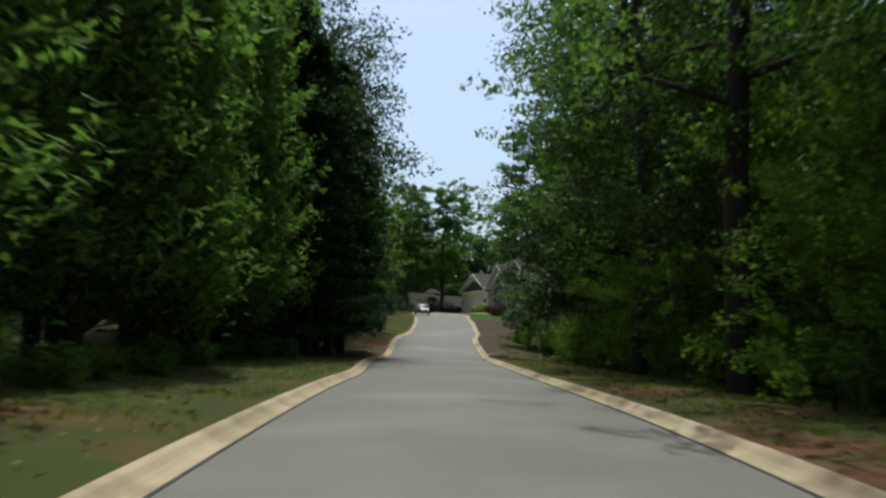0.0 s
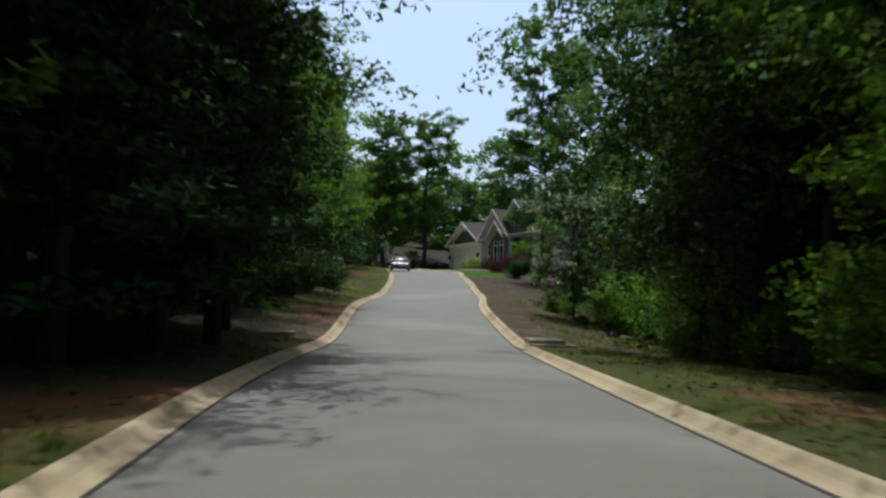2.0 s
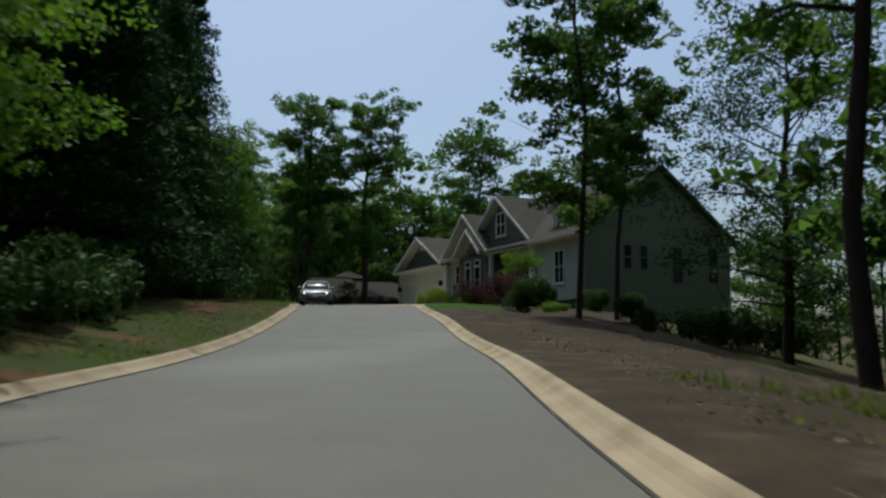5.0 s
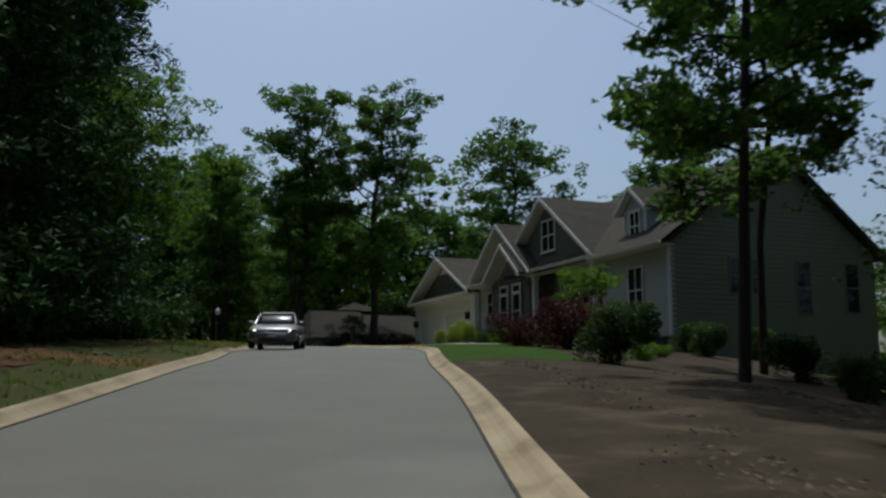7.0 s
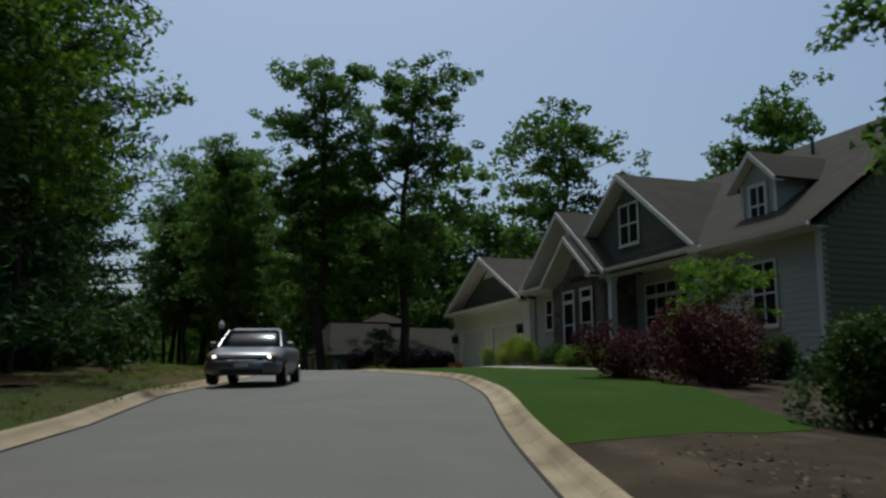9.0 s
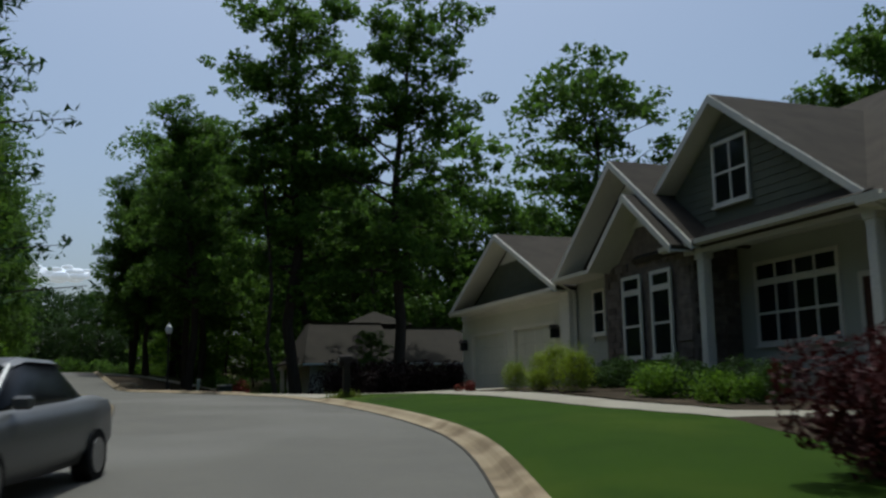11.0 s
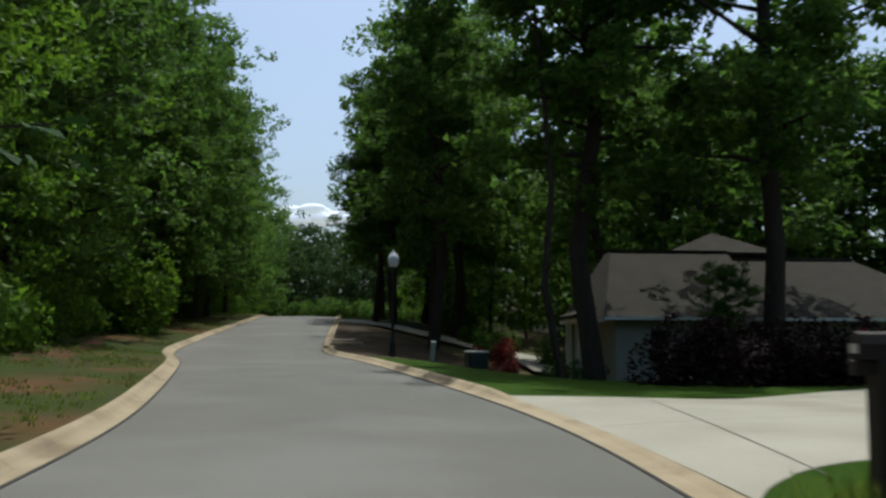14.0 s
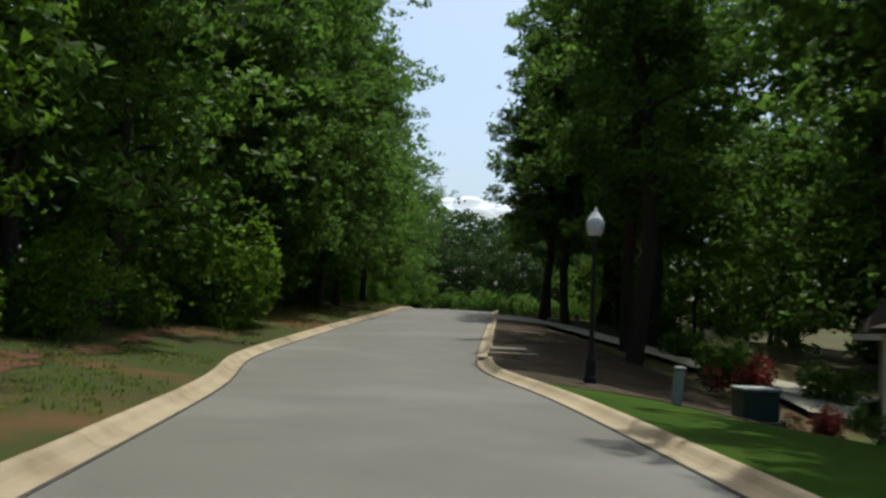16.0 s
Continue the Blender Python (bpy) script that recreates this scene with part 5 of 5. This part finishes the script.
AZALEA = shrub("azalea_shrub", "small shrub with bright red flowers", 0.75, 0.8, 2000, 0.10, 271, AZALEA_LEAF)
plant(AZALEA, -7.2, 16.4, 1.2, 0)
plant(AZALEA, -8.1, 7.6, 0.6, 0)
plant(AZALEA, -4.2, -11.6, 0.45, 0)
for x, y, s in ((-5.4, 14.2, 0.7), (-5.8, 8.3, 0.6), (-6.4, 9.4, 0.7), (0.6, 1.0, 0.8)):
    plant(HEDGE, x, y, s, 10 * x)

# ---- a low white cloud far beyond the trees ----
CLOUD = mat("glowing_white_cloud", (0.85, 0.86, 0.88), 1.0, (0.78, 0.80, 0.84), 0.02, 0.2, 0)
bm = bmesh.new()
rng = random.Random(9)
for k in range(150):
    x = rng.uniform(-75, 75)
    r = rng.uniform(4, 9) * (1 - 0.5 * abs(x) / 75)
    bmesh.ops.create_icosphere(bm, subdivisions=3, radius=r, matrix=Matrix.Translation((x, rng.uniform(-12, 12), rng.triangular(-12, 4, -10))) @ Matrix.Diagonal((1.9, 1.0, 0.7, 1)))
# weak glow added to whiten the underside that the sun leaves grey
CLOUD.node_tree.nodes["Principled BSDF"].inputs["Emission Color"].default_value = (0.95, 0.97, 1.0, 1)
CLOUD.node_tree.nodes["Principled BSDF"].inputs["Emission Strength"].default_value = 0.4
cloud = part("cloud", bm, CLOUD, smooth=True)
cloud.matrix_basis = pose(-110, 1060, 142)
tagged(cloud, "small low white summer cloud over the far woods", "cloud", kind="structure")

# ---- street furniture ----
def lathe(bm, rings, x=0.0, y=0.0, sides=12):
    """A turned body: rings of (radius, z)."""
    vs = [[bm.verts.new((x + r * math.cos(k * math.tau / sides), y + r * math.sin(k * math.tau / sides), z)) for k in range(sides)] for r, z in rings]
    for a, b in zip(vs, vs[1:]):
        for k in range(sides):
            bm.faces.new((a[k], a[(k + 1) % sides], b[(k + 1) % sides], b[k]))
    bm.faces.new(vs[0][::-1]), bm.faces.new(vs[-1])
    return bm

lx, ly = -11.5, 11.5
street_lamp = thing("street_lamp", "black post lamp with a white acorn globe", "street lamp", pose(lx, ly, gz(lx, ly), 0, 0, 0))
part("base", lathe(bmesh.new(), [(0.13, -0.1), (0.13, 0.12), (0.10, 0.18), (0.10, 0.45), (0.07, 0.55), (0.055, 0.6)]), BLACK, street_lamp)
part("pole", lathe(bmesh.new(), [(0.05, 0.58), (0.042, 2.75), (0.06, 2.78), (0.06, 2.83)]), BLACK, street_lamp)
part("collar", lathe(bmesh.new(), [(0.10, 2.83), (0.13, 2.88), (0.12, 2.93)]), BLACK, street_lamp)
part("globe", lathe(bmesh.new(), [(0.11, 2.93), (0.155, 3.0), (0.18, 3.12), (0.175, 3.22), (0.13, 3.31), (0.085, 3.36)], sides=16), GLOBE, street_lamp, "white ribbed glass globe", smooth=True)
part("finial", lathe(bmesh.new(), [(0.10, 3.36), (0.07, 3.40), (0.03, 3.42), (0.035, 3.46), (0.008, 3.52)]), GLOBE, street_lamp)

mx, my = -8.35, -13.1
mailbox = thing("mailbox", "dark brown wooden mailbox post with a black box", "mailbox", pose(mx, my, gz(mx, my) - 0.02, 0, 0, 0))
part("post", boxes((-0.09, 0.09, -0.09, 0.09, -0.3, 0.995), bevel=0.012), DARKWOOD, mailbox)
part("arm", boxes((-0.22, -0.09, -0.05, 0.05, 0.90, 0.998), bevel=0.008), DARKWOOD, mailbox)
bm = prism(bmesh.new(), [(-0.08, 1.0), (0.08, 1.0), (0.08, 1.10), (0.055, 1.16), (0.0, 1.18), (-0.055, 1.16), (-0.08, 1.10)], "x", -0.2, 0.14)
part("box", bm, DARKWOOD, mailbox, "dark brown letter box")
part("number_plate", boxes((-0.206, -0.2, -0.05, 0.05, 1.04, 1.10)), WHITE, mailbox)
part("flag", boxes((-0.1, -0.07, 0.082, 0.088, 1.06, 1.2)), RED_PAINT, mailbox)
patch("tree_ring", [(-7.7 + (0.52 + 0.16 * noise.noise((2.5 * math.cos(a), 2.5 * math.sin(a), 4))) * math.cos(a), -15.3 + (0.36 + 0.14 * noise.noise((2.5 * math.cos(a), 2.5 * math.sin(a), 9))) * math.sin(a)) for a in np.linspace(0, math.tau, 32, endpoint=False)], 0.05, DARKSOIL, "dark bare patch in the lawn", "bed", 0.5)

def inlet(s, o, label, w=0.45, half=0.75):
    """A kerb drain: a thick concrete top with a round lid over a black block for the shaded opening."""
    x, y, z = on_road(s, o)
    d = np.array([np.interp(s, CS, TAN[:, 0]), np.interp(s, CS, TAN[:, 1])])
    ob = thing("storm_drain", label, "storm drain", pose(x, y, z, 0, 0, math.degrees(math.atan2(d[1], d[0])) - 90))
    part("top_slab", boxes((-w, w, -half, half, 0.12, 0.25), bevel=0.03), SLAB, ob)
    # solid black block paints the shade of the open drain
    part("throat", boxes((0.08 - w, w - 0.08, 0.1 - half, half - 0.1, -0.25, 0.12)), BLACK, ob)
    for k in (-1, 1):
        part("side_block", boxes((0.05 - w, w - 0.05, k * half - 0.1, k * half + 0.1, -0.25, 0.119), bevel=0.02), SLAB, ob)
    part("apron", boxes((-w - 0.28, -w + 0.12, -half - 0.55, half + 0.45, -0.1, 0.035), bevel=0.012), CONCRETE, ob, "buff concrete gutter apron")
    part("edging", boxes((-w - 0.05, w + 0.25, -half - 0.42, -half - 0.24, -0.2, 0.15), bevel=0.02), CONCRETE, ob, "buff concrete edging strip")
    part("lid", lathe(bmesh.new(), [(0.31, 0.245), (0.31, 0.257), (0.28, 0.260)], 0.05, 0.0, 24), IRON, ob, "round cast-iron lid")
    return ob

inlet(47.8, 3.18, "worn concrete storm drain slab over the gutter")
inlet(149.5, 3.2, "pale concrete storm drain slab beside the mulch bed")
inlet(48.4, -4.0, "concrete storm drain slab half hidden by leaf litter")

ux, uy = -10.4, 7.4
ped = thing("utility_pedestal", "pale green-grey utility pedestal", "utility box", pose(ux, uy, gz(ux, uy), 3, 4, 10))
part("body", boxes((-0.065, 0.065, -0.065, 0.065, -0.2, 0.56), bevel=0.015), PEDESTAL, ped)
part("cap", boxes((-0.078, 0.078, -0.078, 0.078, 0.56, 0.62), bevel=0.02), PEDESTAL, ped)
tx, ty = -9.1, 8.0
tb = thing("transformer_box", "dark green transformer box with a pale top", "utility box", pose(tx, ty, gz(tx, ty), 0, 0, 8))
part("pad", boxes((-0.36, 0.36, -0.38, 0.38, -0.2, 0.05), bevel=0.01), SLAB, tb)
part("body", boxes((-0.28, 0.28, -0.30, 0.30, 0.05, 0.50), bevel=0.02), GREEN_PAINT, tb)
# lid takes the pedestal's pale colour, lighter than the body
part("lid", boxes((-0.30, 0.30, -0.32, 0.32, 0.50, 0.56), bevel=0.02), PEDESTAL, tb)

# boulders and logs by the young dogwood
def boulder(x, y, r, seed, label="weathered grey-brown boulder among shrubs"):
    bm = bmesh.new()
    bmesh.ops.create_icosphere(bm, subdivisions=3, radius=r)
    for v in bm.verts:
        n = noise.noise(v.co * (1.6 / r) + Vector((seed, 0, 0)))
        v.co *= 1 + 0.35 * n
        v.co.z *= 0.6
    ob = part("boulder", bm, STONE_GREY, None, smooth=True)
    ob.matrix_basis = pose(x, y, gz(x, y) + r * 0.12, 0, 0, seed * 40)
    return tagged(ob, label, "boulder")

for k, (x, y, r) in enumerate(((-22.7, -72.6, 0.36), (-22.2, -73.3, 0.30), (-23.1, -73.6, 0.24), (-22.6, -74.4, 0.33), (-23.5, -75.0, 0.20), (-23.0, -75.6, 0.28), (-24.0, -76.6, 0.18), (-23.4, -77.2, 0.24), (-24.6, -78.4, 0.16))):
    boulder(x, y, r, k + 1)
for k, (x, y, ln, a) in enumerate(((-23.3, -76.2, 1.5, 60), (-22.8, -77.8, 1.1, 80), (-24.3, -79.6, 1.3, 50))):
    bm = bmesh.new()
    tube(bm, [(-ln / 2, 0, 0.05), (0, 0.05, 0.07), (ln / 2, -0.03, 0.04)], [0.07, 0.065, 0.045], 8)
    log = part("fallen_branch", bm, BARK)
    log.matrix_basis = pose(x, y, gz(x, y) + 0.02, 0, 0, a)
    tagged(log, "weathered fallen branch on the bare soil", "branch")

# ---- oncoming car ----
def loft(sections):
    """A body through rings of equal length, closed at both ends."""
    bm = bmesh.new()
    rings = [[bm.verts.new(p) for p in ring] for ring in sections]
    for a, b in zip(rings, rings[1:]):
        for k in range(len(a)):
            bm.faces.new((a[k], a[(k + 1) % len(a)], b[(k + 1) % len(a)], b[k]))
    bm.faces.new(rings[0][::-1]), bm.faces.new(rings[-1])
    bmesh.ops.recalc_face_normals(bm, faces=bm.faces)
    return bm

def car(m):
    ob = thing("car", "silver-grey saloon car with its headlamps on", "car", m)
    rows = [(-2.12, 0.62, 0.30, 0.66), (-2.05, 0.76, 0.26, 0.72), (-1.75, 0.84, 0.24, 0.80), (-1.0, 0.86, 0.22, 0.92), (0.0, 0.86, 0.22, 0.94), (1.2, 0.86, 0.24, 0.97), (1.95, 0.82, 0.30, 0.98), (2.12, 0.70, 0.38, 0.90)]
    rings = []
    for y, w, lo, hi in rows:
        half = [(w * 0.9, lo), (w, lo + 0.18), (w, hi - 0.16), (w * 0.95, hi - 0.05), (w * 0.75, hi)]
        rings.append([(a, y, z) for a, z in half] + [(-a, y, z) for a, z in half[::-1]])
    part("body", loft(rings), CARPAINT, ob, smooth=True)
    cab = []
    for y, w, lo, hi in ((-1.05, 0.72, 0.86, 0.90), (-0.35, 0.70, 0.88, 1.34), (0.0, 0.70, 0.88, 1.40), (0.8, 0.70, 0.88, 1.38), (1.6, 0.66, 0.88, 1.02)):
        half = [(w, lo), (w * 0.98, lo + (hi - lo) * 0.25), (w * 0.84, lo + (hi - lo) * 0.9), (w * 0.7, hi)]
        cab.append([(a, y, z) for a, z in half] + [(-a, y, z) for a, z in half[::-1]])
    part("glasshouse", loft(cab), CARGLASS, ob, "dark wraparound car glass", smooth=True)
    part("roof", loft([[(a, y, z) for a, z in ((0.60, hi - 0.03), (0.52, hi + 0.015), (-0.52, hi + 0.015), (-0.60, hi - 0.03))] for y, hi in ((-0.40, 1.335), (0.0, 1.41), (0.8, 1.39), (0.98, 1.34))]), CARPAINT, ob)
    for sx in (-1, 1):
        part("pillar", tube(bmesh.new(), [(sx * 0.72, -1.06, 0.90), (sx * 0.66, -0.7, 1.15), (sx * 0.59, -0.36, 1.335)], [0.03] * 3, 6), CARPAINT, ob)
        lamp = part("headlight", boxes((sx * 0.50, sx * 0.78, -2.09, -1.95, 0.60, 0.70), bevel=0.025), AMBER, ob, "amber-edged headlamp")
        part("bulb", lathe(bmesh.new(), [(0.045, 0.0), (0.045, 0.02), (0.03, 0.03)], sides=10), HEADLAMP, lamp).matrix_basis = pose(sx * 0.60, -2.09, 0.65, 90, 0, 0)
        part("mirror", boxes((sx * 0.80, sx * 0.98, -0.80, -0.70, 0.92, 1.05), bevel=0.03), CARPAINT, ob)
        for y in (-1.32, 1.32):
            wheel = new("wheel")
            wheel.parent = ob
            wheel.matrix_basis = pose(sx * 0.78, y, 0.31, 0, 90, 0)
            part("tyre", lathe(bmesh.new(), [(0.22, -0.10), (0.30, -0.10), (0.315, -0.06), (0.315, 0.06), (0.30, 0.10), (0.22, 0.10)], sides=20), RUBBER, wheel)
            part("rim", lathe(bmesh.new(), [(0.20, -0.11), (0.20, 0.11)], sides=16), RIM, wheel)
    part("grille", boxes((-0.46, 0.46, -2.135, -2.05, 0.57, 0.65), bevel=0.015), BLACK, ob)
    part("grille_strip", tube(bmesh.new(), [(-0.48, -2.10, 0.60), (-0.25, -2.15, 0.565), (0.25, -2.15, 0.565), (0.48, -2.10, 0.60)], [0.012] * 4, 6), CHROME, ob, "thin chrome grille strip")
    part("bumper", loft([[(a * w, y, z) for a, z in ((0.8, 0.22), (1.0, 0.30), (1.0, 0.50), (0.9, 0.56), (-0.9, 0.56), (-1.0, 0.50), (-1.0, 0.30), (-0.8, 0.22))] for y, w in ((-1.9, 0.85), (-2.05, 0.80), (-2.14, 0.66), (-2.18, 0.50))]), CARPAINT, ob, smooth=True)
    part("air_intake", boxes((-0.48, 0.48, -2.195, -2.1, 0.26, 0.37), bevel=0.02), BUMPER, ob)
    part("number_plate", boxes((-0.15, 0.15, -2.195, -2.18, 0.41, 0.50)), WHITE, ob)
    return ob

cs = 103.8
cx, cy, cz = on_road(cs, -2.25)
cd = np.array([np.interp(cs, CS, TAN[:, 0]), np.interp(cs, CS, TAN[:, 1])])
car(pose(cx, cy, cz + 0.03, 1.5, 0, math.degrees(math.atan2(cd[1], cd[0])) - 90) @ Matrix.Diagonal((0.92, 0.92, 0.86, 1)))

# ---- grass tufts, bark chips, leaf litter ----
def scatter(n, s0, s1, o0, o1, seed, power=1.0):
    rng = np.random.default_rng(seed)
    s = rng.uniform(s0, s1, n)
    o = o0 + (o1 - o0) * rng.uniform(0, 1, n) ** power
    keep = np.array([noise.noise((a * 0.35, b * 0.5, seed)) > -0.15 for a, b in zip(s, o)])
    q = np.array([on_road(a, b)[:2] for a, b in zip(s[keep], o[keep])])
    return np.c_[q, ground_z(q) + 0.03], rng

def tufts(name, label, pts, rng, height, material, blades=5):
    n = len(pts) * blades
    base = np.repeat(pts, blades, 0) + np.c_[rng.normal(size=(n, 2)) * 0.05, np.zeros(n)]
    ang = rng.uniform(0, math.tau, n)
    h = np.repeat(rng.uniform(0.4, 1.2, len(pts)) * height, blades) * rng.uniform(0.6, 1.1, n)
    side = np.c_[-np.sin(ang), np.cos(ang), np.zeros(n)] * (0.012 + 0.02 * h)[:, None]
    tip = base + np.c_[np.cos(ang) * h * 0.45, np.sin(ang) * h * 0.45, h]
    v = np.stack([base - side, base + side, tip], 1).reshape(-1, 3)
    me = pydata(name, v, np.arange(3 * n).reshape(n, 3).tolist())
    return tagged(link(name, me, material), label, "grass", kind="stuff")

def chips(name, label, pts, rng, size, material, category):
    me = leaf_cards(name, pts, size, material, 0.45, 2.2, 5)
    return tagged(link(name, me, material), label, category, kind="stuff")

pts, rng = scatter(9000, -6, 190, -2.9, -6.2, 301)
tufts("verge_grass", "tufts of rough grass on the roadside verge", pts, rng, 0.085, GRASS)
pts, rng = scatter(2600, -2, 52, 2.95, 7.0, 302)
tufts("verge_grass", "tufts of rough grass at the edge of the woods", pts, rng, 0.085, GRASS)
pts, rng = scatter(900, 50, 66, 4.0, 8.5, 303)
tufts("weeds", "green weeds at the foot of the mulch bank", pts, rng, 0.16, GRASS)
pts, rng = scatter(15000, 56, 92, 2.95, 9.0, 304)
chips("bark_chips", "loose bark chips on the mulch bank", pts, rng, 0.065, CHIPS, "mulch")
pts, rng = scatter(1600, 48, 58, -3.0, -6.0, 305)
chips("wood_chips", "loose reddish wood chips on the clay bank", pts, rng, 0.16, CHIPS, "mulch")
pts, rng = scatter(1500, 146, 168, 3.0, 6.5, 306)
chips("bark_chips", "loose bark chips between kerb and drive", pts, rng, 0.12, CHIPS, "mulch")
pts, rng = scatter(5000, -4, 50, 3.2, 8.0, 307)
chips("leaf_litter", "dry brown leaf litter at the woods' edge", pts, rng, 0.14, LITTER, "leaf litter")
pts, rng = scatter(5000, -4, 100, -3.2, -8.0, 308)
chips("leaf_litter", "dry brown leaf litter along the verge", pts, rng, 0.14, LITTER, "leaf litter")

# ---- stones of the bay wall ----
rng = random.Random(5)
z = 0.02
while z < 3.36:
    hgt = rng.uniform(0.12, 0.26)
    y = -17.54
    while y < -13.22:
        wid = min(rng.uniform(0.22, 0.62), -13.21 - y)
        a, b = y, y + wid
        if not any(a < hi + 0.13 and b > lo - 0.13 and z < 3.02 and z + hgt > 0.62 for lo, hi in ((-15.2, -14.4), (-16.7, -15.9))):
            part("stone", boxes((-0.42 - rng.uniform(0.015, 0.06), -0.421, a + 0.008, b - 0.008, z + 0.006, z + hgt - 0.006), bevel=0.008), STONE, house)
        y += wid
    x = -0.38
    while x < 0.96:
        wid = min(rng.uniform(0.22, 0.55), 0.97 - x)
        part("stone", boxes((x + 0.008, x + wid - 0.008, -17.6 - rng.uniform(0.015, 0.05), -17.601, z + 0.006, z + hgt - 0.006), bevel=0.008), STONE, house)
        x += wid
    z += hgt

# weeds round the mailbox post
rng = np.random.default_rng(77)
q = np.c_[rng.normal(size=(60, 2)) * 0.22 + (mx, my)]
tufts("weeds", "grass and weeds round the mailbox post", np.c_[q, ground_z(q) + 0.04], rng, 0.22, GRASS)
